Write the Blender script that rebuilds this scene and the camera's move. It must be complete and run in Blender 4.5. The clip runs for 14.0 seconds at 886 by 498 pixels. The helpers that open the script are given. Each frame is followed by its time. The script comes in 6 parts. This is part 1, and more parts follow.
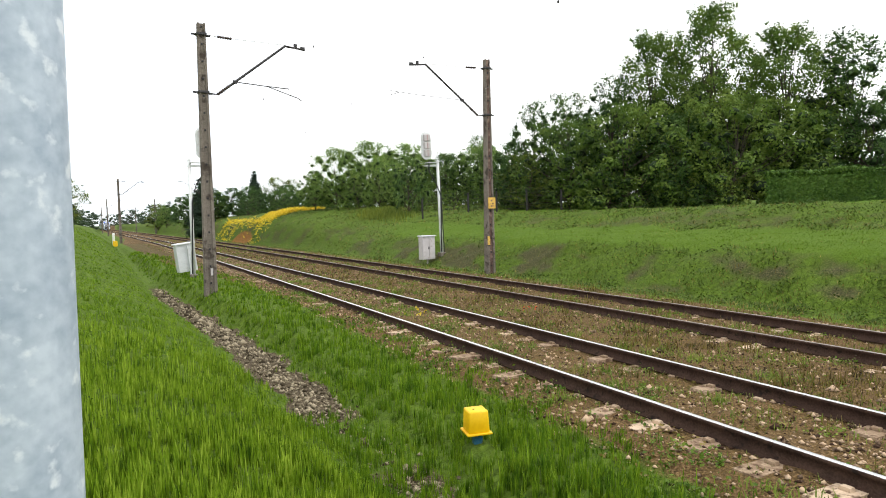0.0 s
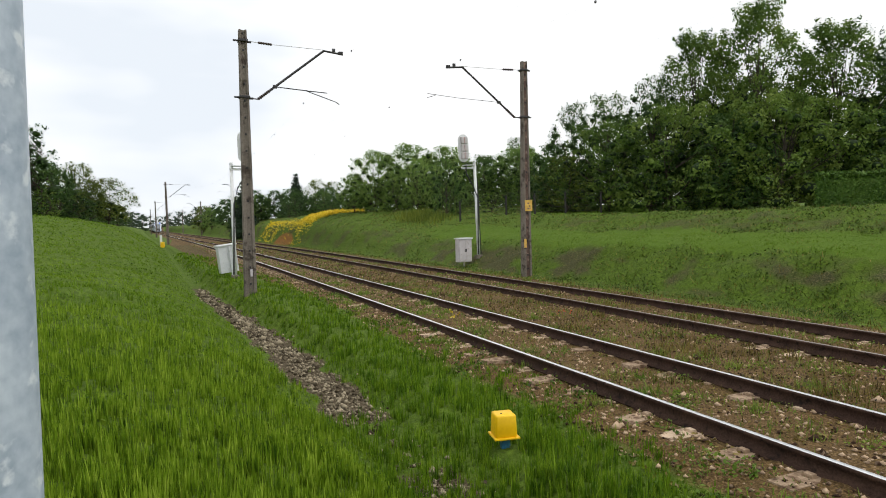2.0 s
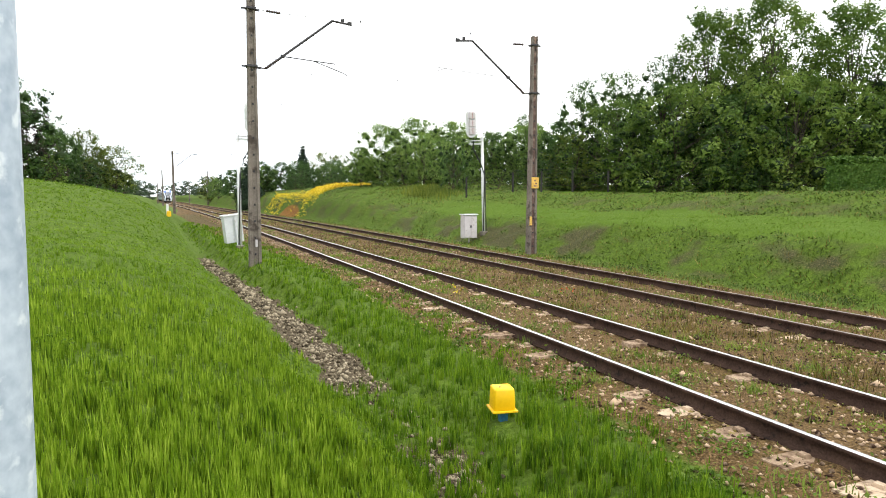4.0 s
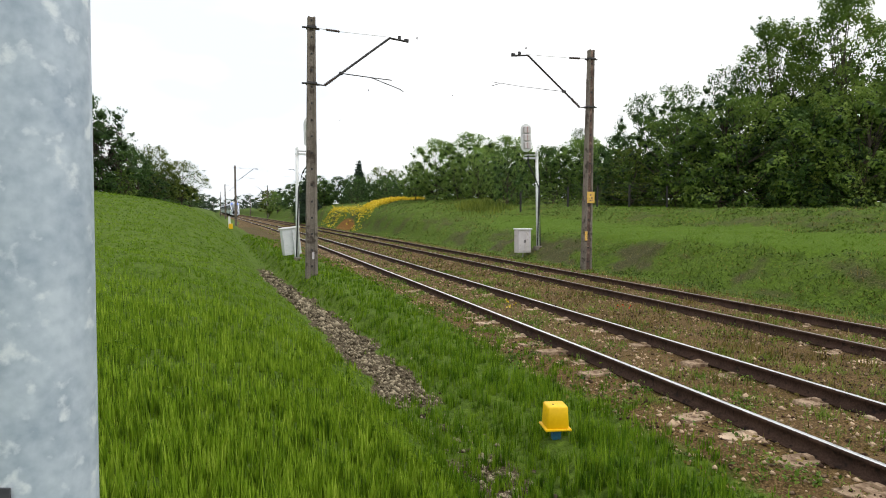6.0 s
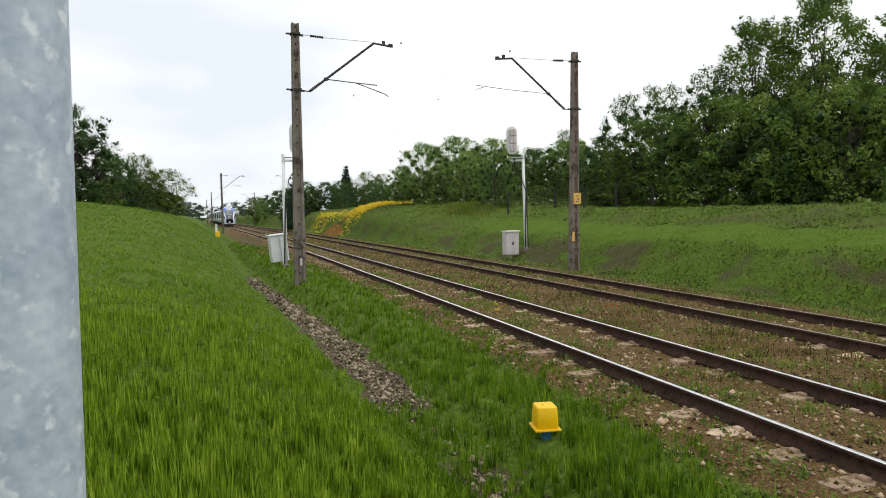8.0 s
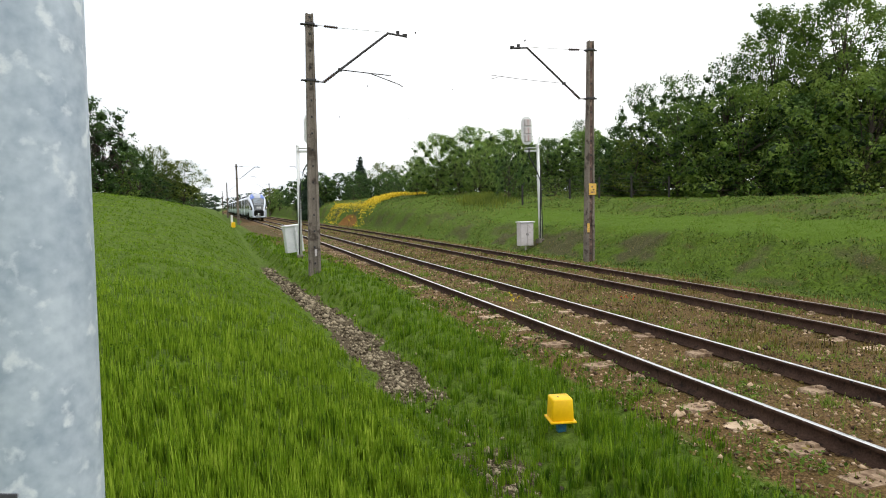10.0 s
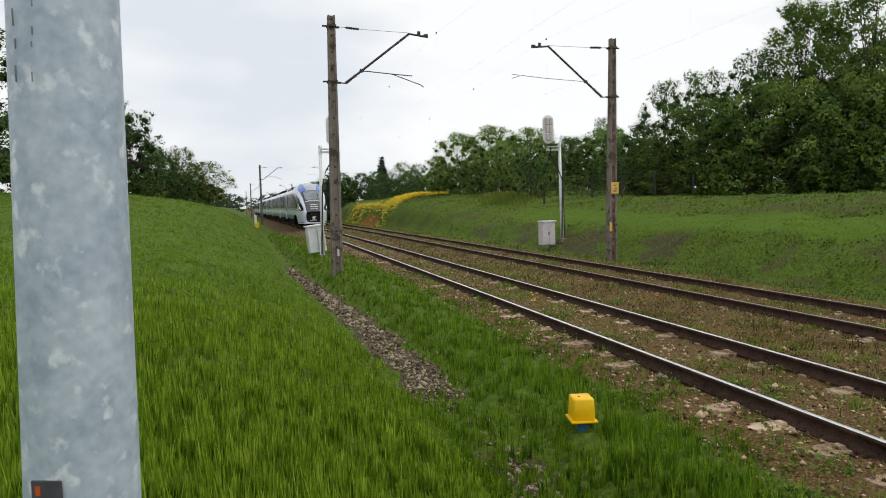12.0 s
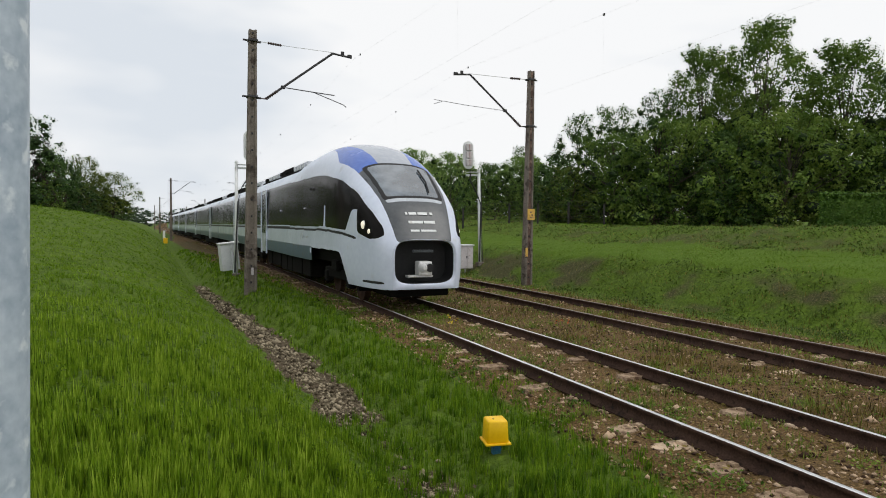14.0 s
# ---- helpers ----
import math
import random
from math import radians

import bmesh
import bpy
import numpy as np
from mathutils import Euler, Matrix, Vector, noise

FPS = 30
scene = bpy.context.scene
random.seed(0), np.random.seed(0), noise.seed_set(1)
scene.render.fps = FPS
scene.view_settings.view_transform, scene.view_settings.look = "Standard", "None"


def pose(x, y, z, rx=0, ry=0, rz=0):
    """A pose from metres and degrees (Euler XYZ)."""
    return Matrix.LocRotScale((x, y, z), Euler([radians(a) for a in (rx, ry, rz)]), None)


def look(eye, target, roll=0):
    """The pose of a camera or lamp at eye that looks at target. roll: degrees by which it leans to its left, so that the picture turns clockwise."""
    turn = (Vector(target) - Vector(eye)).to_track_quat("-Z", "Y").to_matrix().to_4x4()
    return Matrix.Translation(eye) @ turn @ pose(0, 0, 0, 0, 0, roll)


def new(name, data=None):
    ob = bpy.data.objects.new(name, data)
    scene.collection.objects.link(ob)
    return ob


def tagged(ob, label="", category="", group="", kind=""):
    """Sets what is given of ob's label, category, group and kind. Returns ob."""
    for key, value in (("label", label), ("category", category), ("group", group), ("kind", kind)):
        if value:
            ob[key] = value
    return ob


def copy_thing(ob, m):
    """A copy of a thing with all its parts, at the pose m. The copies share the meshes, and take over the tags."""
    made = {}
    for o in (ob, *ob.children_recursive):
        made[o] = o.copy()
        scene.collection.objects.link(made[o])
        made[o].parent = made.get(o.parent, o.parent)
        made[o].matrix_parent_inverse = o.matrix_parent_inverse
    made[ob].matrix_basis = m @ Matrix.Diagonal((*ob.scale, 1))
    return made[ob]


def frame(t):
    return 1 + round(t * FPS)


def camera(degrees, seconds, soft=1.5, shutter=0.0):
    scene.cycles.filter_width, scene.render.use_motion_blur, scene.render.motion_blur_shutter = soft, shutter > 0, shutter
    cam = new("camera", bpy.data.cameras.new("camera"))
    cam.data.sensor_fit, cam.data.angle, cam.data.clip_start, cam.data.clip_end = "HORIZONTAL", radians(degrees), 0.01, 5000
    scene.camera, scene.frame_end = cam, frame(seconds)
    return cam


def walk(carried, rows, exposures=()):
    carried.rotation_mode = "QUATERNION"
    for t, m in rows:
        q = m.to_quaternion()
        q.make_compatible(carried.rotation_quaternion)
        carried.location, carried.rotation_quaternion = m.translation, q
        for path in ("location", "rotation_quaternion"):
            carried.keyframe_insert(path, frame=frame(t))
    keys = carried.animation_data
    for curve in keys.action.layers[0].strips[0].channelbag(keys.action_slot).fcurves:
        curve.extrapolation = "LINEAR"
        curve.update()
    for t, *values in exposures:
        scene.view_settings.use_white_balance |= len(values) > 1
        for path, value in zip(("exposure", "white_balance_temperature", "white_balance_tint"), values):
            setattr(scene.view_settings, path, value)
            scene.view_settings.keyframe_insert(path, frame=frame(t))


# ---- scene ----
cam = camera(70.0, 14.0, 1.0)
PATH = [
    (0, (-0.127, 0.084, 1.984), (0.785, 1.86, 1.881), -1.7),
    (0.5, (-0.032, 0.009, 1.955), (0.725, 1.859, 1.884), -1.5),
    (1, (-0.015, 0.009, 1.96), (0.773, 1.846, 1.874), -1.4),
    (1.5, (-0.018, 0.014, 1.961), (0.81, 1.831, 1.842), -0.9),
    (2, (-0.026, 0.041, 1.986), (0.775, 1.871, 1.894), -1.6),
    (4.5, (-0.005, 0.027, 1.954), (0.759, 1.867, 1.782), 0.5),
    (5, (-0.006, 0.026, 1.956), (0.701, 1.892, 1.817), 0.2),
    (5.5, (0.0, 0.036, 1.957), (0.673, 1.915, 1.83), 0.3),
    (6, (-0.004, 0.036, 1.953), (0.622, 1.931, 1.831), 0.1),
    (6.5, (-0.002, 0.016, 1.96), (0.661, 1.9, 1.849), -0.9),
    (7, (0.004, 0.009, 1.954), (0.678, 1.89, 1.859), -1.5),
    (7.5, (0.006, 0.005, 1.962), (0.674, 1.887, 1.868), -1.1),
    (8, (0.005, 0.004, 1.956), (0.665, 1.889, 1.845), -1.0),
    (10.5, (0.002, 0.032, 1.963), (0.584, 1.94, 1.823), -1.1),
    (11, (0.001, 0.01, 1.965), (0.541, 1.934, 1.878), -1.1),
    (11.5, (-0.008, 0.026, 1.963), (0.547, 1.945, 1.85), -1.1),
    (12, (-0.001, -0.01, 1.968), (0.551, 1.908, 1.828), -1.3),
    (12.5, (-0.004, -0.001, 1.972), (0.621, 1.895, 1.846), -1.5),
    (13, (0.004, -0.003, 1.975), (0.785, 1.837, 1.913), -0.8),
    (13.5, (0.016, -0.025, 1.972), (0.865, 1.784, 1.891), -0.5),
    (14, (-0.009, -0.016, 1.966), (0.786, 1.818, 1.894), 0.5),
]
EXPOSURES = [(0, -0.45), (0.5, -0.78), (1, -0.9), (1.5, -1.05), (2, -1.0), (4.5, -0.1), (5, -0.25), (5.5, -0.55), (6, -0.8), (6.5, -0.95), (7.5, -1.0), (8, -1.0),
             (10.5, -0.7), (11, -0.9), (11.5, -1.15), (12, -1.18), (12.5, -1.15), (13, -1.2), (13.5, -1.25), (14, -1.25)]
walk(cam, [(t, look(eye, target, roll)) for t, eye, target, roll in PATH], EXPOSURES)

# ---------------------------------------------------------------- light
world = bpy.data.worlds.new("world")
scene.world = world
world.use_nodes = True
wn, wl = world.node_tree.nodes, world.node_tree.links
wn.clear()
SUN_ELEV, SUN_ROT = radians(55), radians(122)
w_out = wn.new("ShaderNodeOutputWorld")
w_bg = wn.new("ShaderNodeBackground")
w_sky = wn.new("ShaderNodeTexSky")
w_sky.sky_type, w_sky.sun_disc = "NISHITA", False
w_sky.sun_elevation, w_sky.sun_rotation = SUN_ELEV, SUN_ROT
w_co = wn.new("ShaderNodeTexCoord")
w_map = wn.new("ShaderNodeMapping")
w_map.inputs["Scale"].default_value = (-1.0, 1.0, 3.2)
w_map.inputs["Rotation"].default_value = (0, 0, radians(-60))
w_noise = wn.new("ShaderNodeTexNoise")
w_noise.inputs["Scale"].default_value = 1.7
w_noise.inputs["Detail"].default_value = 4.0
w_noise.inputs["Roughness"].default_value = 0.5
w_ramp = wn.new("ShaderNodeValToRGB")
w_ramp.color_ramp.elements[0].position = 0.36
w_ramp.color_ramp.elements[0].color = (15.0, 16.0, 17.2, 1)
w_ramp.color_ramp.elements[1].position = 0.53
w_ramp.color_ramp.elements[1].color = (19.8, 19.9, 20.0, 1)
w_mix = wn.new("ShaderNodeMixRGB")
w_mix.inputs["Fac"].default_value = 0.93
wl.new(w_co.outputs["Generated"], w_map.inputs["Vector"])
wl.new(w_map.outputs["Vector"], w_noise.inputs["Vector"])
wl.new(w_noise.outputs["Fac"], w_ramp.inputs["Fac"])
wl.new(w_sky.outputs["Color"], w_mix.inputs["Color1"])
wl.new(w_ramp.outputs["Color"], w_mix.inputs["Color2"])
wl.new(w_mix.outputs["Color"], w_bg.inputs["Color"])
wl.new(w_bg.outputs["Background"], w_out.inputs["Surface"])
w_bg.inputs["Strength"].default_value = 0.12

sun_data = bpy.data.lights.new("sun", "SUN")
sun_data.energy, sun_data.angle, sun_data.color = 2.1, radians(24), (1.0, 0.96, 0.9)
sun = new("sun", sun_data)
sun.matrix_world = pose(0, 0, 30, 90 - math.degrees(SUN_ELEV), 0, 180 - math.degrees(SUN_ROT))

# ---------------------------------------------------------------- materials


def shader(name, low, high, rough=0.8, metal=0.0, fine=40.0, coarse=2.5, bump=0.3, spec=0.4, rand=0.0, island=0.0, stain=None, stain_at=0.62, bump_far=0.01):
    """A surface whose colour wanders between low and high at two scales, with relief."""
    m = bpy.data.materials.new(name)
    m.use_nodes = True
    n, l = m.node_tree.nodes, m.node_tree.links
    p = n["Principled BSDF"]
    p.inputs["Metallic"].default_value = metal
    p.inputs["Specular IOR Level"].default_value = spec
    co = n.new("ShaderNodeTexCoord")
    a, b = n.new("ShaderNodeTexNoise"), n.new("ShaderNodeTexNoise")
    a.inputs["Scale"].default_value, a.inputs["Detail"].default_value = fine, 4.0
    b.inputs["Scale"].default_value, b.inputs["Detail"].default_value = coarse, 3.0
    for t in (a, b):
        l.new(co.outputs["Object"], t.inputs["Vector"])
    add = n.new("ShaderNodeMath")
    add.operation = "ADD"
    l.new(a.outputs["Fac"], add.inputs[0])
    l.new(b.outputs["Fac"], add.inputs[1])
    val = add.outputs[0]
    for amount, node, sock in ((rand, "ShaderNodeObjectInfo", "Random"), (island, "ShaderNodeNewGeometry", "Random Per Island")):
        if amount:
            r = n.new(node)
            k = n.new("ShaderNodeMath")
            k.operation = "MULTIPLY_ADD"
            k.inputs[1].default_value = amount
            l.new(r.outputs[sock], k.inputs[0])
            l.new(val, k.inputs[2])
            k2 = n.new("ShaderNodeMath")
            k2.operation = "SUBTRACT"
            k2.inputs[1].default_value = amount / 2
            l.new(k.outputs[0], k2.inputs[0])
            val = k2.outputs[0]
    mr = n.new("ShaderNodeMapRange")
    mr.inputs["From Min"].default_value, mr.inputs["From Max"].default_value = 0.7, 1.3
    l.new(val, mr.inputs["Value"])
    mix = n.new("ShaderNodeMixRGB")
    mix.inputs["Color1"].default_value, mix.inputs["Color2"].default_value = (*low, 1), (*high, 1)
    l.new(mr.outputs["Result"], mix.inputs["Fac"])
    col = mix.outputs["Color"]
    if stain:
        s = n.new("ShaderNodeTexNoise")
        s.inputs["Scale"].default_value, s.inputs["Detail"].default_value = coarse * 2.3, 6.0
        l.new(co.outputs["Object"], s.inputs["Vector"])
        sr = n.new("ShaderNodeMapRange")
        sr.inputs["From Min"].default_value, sr.inputs["From Max"].default_value = stain_at - 0.04, stain_at + 0.06
        l.new(s.outputs["Fac"], sr.inputs["Value"])
        sm = n.new("ShaderNodeMixRGB")
        sm.inputs["Color2"].default_value = (*stain, 1)
        l.new(sr.outputs["Result"], sm.inputs["Fac"])
        l.new(col, sm.inputs["Color1"])
        col = sm.outputs["Color"]
    l.new(col, p.inputs["Base Color"])
    rr = n.new("ShaderNodeMapRange")
    rr.inputs["To Min"].default_value, rr.inputs["To Max"].default_value = max(0.03, rough - 0.08), min(1, rough + 0.08)
    l.new(b.outputs["Fac"], rr.inputs["Value"])
    l.new(rr.outputs["Result"], p.inputs["Roughness"])
    if bump:
        bp = n.new("ShaderNodeBump")
        bp.inputs["Strength"].default_value, bp.inputs["Distance"].default_value = bump, bump_far
        l.new(a.outputs["Fac"], bp.inputs["Height"])
        l.new(bp.outputs["Normal"], p.inputs["Normal"])
    return m


def leafy(name, dark, mid, light, through_light=0.3, patch=0.35, rough=0.6, speck=0.5, lump=1.0):
    """Leaves and blades: each its own shade, with light coming through."""
    m = bpy.data.materials.new(name)
    m.use_nodes = True
    n, l = m.node_tree.nodes, m.node_tree.links
    p, out = n["Principled BSDF"], n["Material Output"]
    geo, co = n.new("ShaderNodeNewGeometry"), n.new("ShaderNodeTexCoord")
    ob = n.new("ShaderNodeObjectInfo")
    nz = n.new("ShaderNodeTexNoise")
    nz.inputs["Scale"].default_value, nz.inputs["Detail"].default_value = patch, 3.0
    l.new(co.outputs["Object"], nz.inputs["Vector"])
    s1 = n.new("ShaderNodeMath")
    s1.operation = "MULTIPLY_ADD"
    s1.inputs[1].default_value = speck
    l.new(geo.outputs["Random Per Island"], s1.inputs[0])
    s0 = n.new("ShaderNodeMath")
    s0.operation = "MULTIPLY_ADD"
    s0.inputs[1].default_value, s0.inputs[2].default_value = lump, 0.5 - 0.5 * lump + 0.25 - 0.5 * speck
    l.new(nz.outputs["Fac"], s0.inputs[0])
    l.new(s0.outputs[0], s1.inputs[2])
    s2 = n.new("ShaderNodeMath")
    s2.operation = "MULTIPLY_ADD"
    s2.inputs[1].default_value = 0.25
    l.new(ob.outputs["Random"], s2.inputs[0])
    l.new(s1.outputs[0], s2.inputs[2])
    rp = n.new("ShaderNodeValToRGB")
    rp.color_ramp.elements[0].position, rp.color_ramp.elements[0].color = 0.32, (*dark, 1)
    rp.color_ramp.elements[1].position, rp.color_ramp.elements[1].color = 0.86, (*light, 1)
    e = rp.color_ramp.elements.new(0.56)
    e.color = (*mid, 1)
    s3 = n.new("ShaderNodeMath")
    s3.operation = "MULTIPLY"
    s3.inputs[1].default_value = 0.66
    l.new(s2.outputs[0], s3.inputs[0])
    l.new(s3.outputs[0], rp.inputs["Fac"])
    p.inputs["Roughness"].default_value = rough
    p.inputs["Specular IOR Level"].default_value = 0.25
    l.new(rp.outputs["Color"], p.inputs["Base Color"])
    tr = n.new("ShaderNodeBsdfTranslucent")
    l.new(rp.outputs["Color"], tr.inputs["Color"])
    mx = n.new("ShaderNodeMixShader")
    mx.inputs["Fac"].default_value = through_light
    l.new(p.outputs["BSDF"], mx.inputs[1])
    l.new(tr.outputs["BSDF"], mx.inputs[2])
    l.new(mx.outputs["Shader"], out.inputs["Surface"])
    return m


def glow(name, colour, strength):
    m = bpy.data.materials.new(name)
    m.use_nodes = True
    p = m.node_tree.nodes["Principled BSDF"]
    p.inputs["Base Color"].default_value = (*colour, 1)
    p.inputs["Emission Color"].default_value = (*colour, 1)
    p.inputs["Emission Strength"].default_value = strength
    return m


def ground_material():
    m = bpy.data.materials.new("turf_and_soil")
    m.use_nodes = True
    n, l = m.node_tree.nodes, m.node_tree.links
    p = n["Principled BSDF"]
    p.inputs["Roughness"].default_value = 0.95
    p.inputs["Specular IOR Level"].default_value = 0.15
    co = n.new("ShaderNodeTexCoord")

    def tex(scale, detail=4.0):
        t = n.new("ShaderNodeTexNoise")
        t.inputs["Scale"].default_value, t.inputs["Detail"].default_value = scale, detail
        l.new(co.outputs["Object"], t.inputs["Vector"])
        return t.outputs["Fac"]

    def ramp(fac, *stops):
        r = n.new("ShaderNodeValToRGB")
        r.color_ramp.elements[0].position, r.color_ramp.elements[0].color = stops[0][0], (*stops[0][1], 1)
        r.color_ramp.elements[1].position, r.color_ramp.elements[1].color = stops[-1][0], (*stops[-1][1], 1)
        for pos, c in stops[1:-1]:
            r.color_ramp.elements.new(pos).color = (*c, 1)
        l.new(fac, r.inputs["Fac"])
        return r.outputs["Color"]

    def mix(fac, a, b):
        x = n.new("ShaderNodeMixRGB")
        l.new(fac, x.inputs["Fac"]), l.new(a, x.inputs["Color1"]), l.new(b, x.inputs["Color2"])
        return x.outputs["Color"]

    def mask(name, soft, edge=0.12):
        a = n.new("ShaderNodeAttribute")
        a.attribute_name = name
        k = n.new("ShaderNodeMath")
        k.operation = "MULTIPLY_ADD"
        k.inputs[1].default_value = soft
        l.new(tex(3.0, 5.0), k.inputs[0])
        l.new(a.outputs["Fac"], k.inputs[2])
        r = n.new("ShaderNodeMapRange")
        r.inputs["From Min"].default_value, r.inputs["From Max"].default_value = 0.5 + soft * 0.5 - edge, 0.5 + soft * 0.5 + edge
        l.new(k.outputs[0], r.inputs["Value"])
        return r.outputs["Result"]

    turf = mix(tex(0.35), ramp(tex(9.0), (0.35, (0.035, 0.065, 0.008)), (0.65, (0.11, 0.175, 0.018))),
               ramp(tex(14.0), (0.35, (0.055, 0.09, 0.009)), (0.65, (0.13, 0.20, 0.022))))
    dirt = mix(tex(1.2), ramp(tex(45.0), (0.3, (0.022, 0.011, 0.005)), (0.5, (0.125, 0.070, 0.030)), (0.72, (0.42, 0.27, 0.145))),
               ramp(tex(30.0), (0.3, (0.030, 0.022, 0.007)), (0.7, (0.18, 0.12, 0.042))))
    gravel = ramp(tex(38.0), (0.3, (0.028, 0.021, 0.011)), (0.5, (0.085, 0.064, 0.038)), (0.7, (0.22, 0.175, 0.115)))
    earth = ramp(tex(25.0), (0.3, (0.026, 0.034, 0.010)), (0.55, (0.074, 0.072, 0.028)), (0.75, (0.22, 0.18, 0.095)))
    orange = ramp(tex(6.0), (0.35, (0.20, 0.085, 0.02)), (0.65, (0.30, 0.15, 0.04)))
    lawn = mix(tex(0.8), ramp(tex(30.0), (0.35, (0.050, 0.100, 0.006)), (0.65, (0.092, 0.160, 0.011))), ramp(tex(22.0), (0.35, (0.066, 0.114, 0.007)), (0.65, (0.106, 0.168, 0.014))))
    c = mix(mask("lawn", 0.3), turf, lawn)
    c = mix(mask("dirt", 0.5), c, dirt)
    c = mix(mask("bare", 0.8, 0.3), c, earth)
    c = mix(mask("gravel", 0.35), c, gravel)
    c = mix(mask("clay", 0.4), c, orange)
    l.new(c, p.inputs["Base Color"])
    bp = n.new("ShaderNodeBump")
    bp.inputs["Strength"].default_value, bp.inputs["Distance"].default_value = 0.8, 0.05
    l.new(tex(28.0, 6.0), bp.inputs["Height"])
    l.new(bp.outputs["Normal"], p.inputs["Normal"])
    return m


M_GROUND = ground_material()
M_GALV = shader("galvanised_steel", (0.33, 0.40, 0.49), (0.54, 0.61, 0.69), 0.5, 0.1, 60, 14, 0.10, 0.4, stain=(0.68, 0.73, 0.78), stain_at=0.61, bump_far=0.001)
M_SEAM = shader("dirty_seam", (0.16, 0.17, 0.18), (0.30, 0.32, 0.33), 0.8, 0, 60, 9, 0.2)
M_STICKER = shader("dark_sticker", (0.05, 0.05, 0.06), (0.09, 0.09, 0.10), 0.6, 0, 60, 8, 0.05)
M_CONC = shader("weathered_concrete", (0.12, 0.10, 0.085), (0.26, 0.225, 0.19), 0.95, 0, 30, 1.8, 0.5, 0.2, stain=(0.075, 0.06, 0.05), stain_at=0.57)
M_MASTPATCH = shader("rust_stained_face", (0.075, 0.045, 0.04), (0.20, 0.135, 0.11), 0.95, 0, 26, 3, 0.4, 0.2, stain=(0.30, 0.21, 0.17), stain_at=0.60)
M_STEEL = shader("dark_steel", (0.03, 0.03, 0.034), (0.075, 0.07, 0.07), 0.6, 0.3, 40, 6, 0.15)
M_WIRE = shader("thin_wire", (0.55, 0.55, 0.55), (0.65, 0.65, 0.65), 0.5, 0.0, 10, 2, 0)
M_INSUL = shader("brown_ceramic", (0.045, 0.03, 0.028), (0.08, 0.055, 0.05), 0.3, 0, 30, 9, 0.05)
M_RUST = shader("rusty_rail_side", (0.030, 0.017, 0.013), (0.085, 0.050, 0.036), 0.9, 0.1, 50, 5, 0.4, 0.15, stain=(0.02, 0.014, 0.012))
M_RAILTOP = shader("polished_rail_head", (0.70, 0.70, 0.71), (0.86, 0.86, 0.87), 0.38, 0.85, 60, 4, 0.02)
M_RAILDULL = shader("dull_rail_head", (0.22, 0.18, 0.16), (0.40, 0.36, 0.33), 0.5, 0.6, 60, 4, 0.06)
M_SLEEPER = shader("concrete_sleeper", (0.26, 0.18, 0.115), (0.58, 0.44, 0.31), 0.95, 0, 35, 4, 0.5, 0.2, rand=0.6, stain=(0.13, 0.08, 0.05), stain_at=0.55)
M_STONE = shader("ballast_stone", (0.045, 0.024, 0.014), (0.54, 0.39, 0.26), 0.95, 0, 20, 3, 0.4, 0.2, island=1.0)
M_PALE = shader("pale_gravel_stone", (0.055, 0.042, 0.024), (0.38, 0.32, 0.22), 0.95, 0, 20, 3, 0.4, 0.2, island=1.0)
M_WHITEBOX = shader("grey_white_paint", (0.55, 0.57, 0.59), (0.70, 0.72, 0.73), 0.5, 0, 30, 3, 0.05, stain=(0.46, 0.46, 0.45), stain_at=0.66)
M_PINKBOX = shader("faded_grey_paint", (0.50, 0.46, 0.47), (0.64, 0.60, 0.61), 0.6, 0, 30, 3, 0.05, stain=(0.44, 0.38, 0.36), stain_at=0.62)
M_WHITE = shader("white_paint", (0.66, 0.68, 0.68), (0.82, 0.83, 0.83), 0.5, 0, 30, 4, 0.06, stain=(0.55, 0.52, 0.5), stain_at=0.66)
M_BLACK = shader("black_paint", (0.012, 0.012, 0.014), (0.03, 0.03, 0.033), 0.6, 0, 30, 4, 0.06)
M_REDRIM = shader("faded_red_paint", (0.36, 0.20, 0.18), (0.55, 0.38, 0.36), 0.6, 0, 30, 5, 0.06)
M_YELLOW = shader("yellow_plastic", (0.80, 0.46, 0.003), (0.90, 0.56, 0.006), 0.42, 0, 30, 6, 0.04, stain=(0.72, 0.44, 0.02), stain_at=0.68)
M_BLUE = shader("blue_paint", (0.02, 0.10, 0.20), (0.04, 0.20, 0.33), 0.5, 0, 40, 9, 0.1, stain=(0.10, 0.09, 0.07), stain_at=0.6)
M_PLATE = shader("yellow_plate", (0.62, 0.36, 0.06), (0.80, 0.52, 0.12), 0.6, 0, 30, 8, 0.05, stain=(0.45, 0.25, 0.1), stain_at=0.6)
M_BARK = shader("bark", (0.035, 0.028, 0.022), (0.11, 0.09, 0.07), 0.95, 0, 24, 2.5, 0.8, 0.2, bump_far=0.03)
M_POSTDARK = shader("dark_fence_post", (0.02, 0.02, 0.02), (0.05, 0.045, 0.04), 0.9, 0, 30, 4, 0.3)
M_MESHDARK = shader("dull_fence_wire", (0.03, 0.035, 0.03), (0.06, 0.06, 0.055), 0.8, 0, 30, 4, 0.1)
# strong lump noise paints lit and shaded clumps into these crown leaves
M_LEAF = leafy("leaves_oak", (0.034, 0.072, 0.012), (0.108, 0.185, 0.028), (0.25, 0.33, 0.065), 0.40, 0.7, 0.6, 0.22, 1.5)
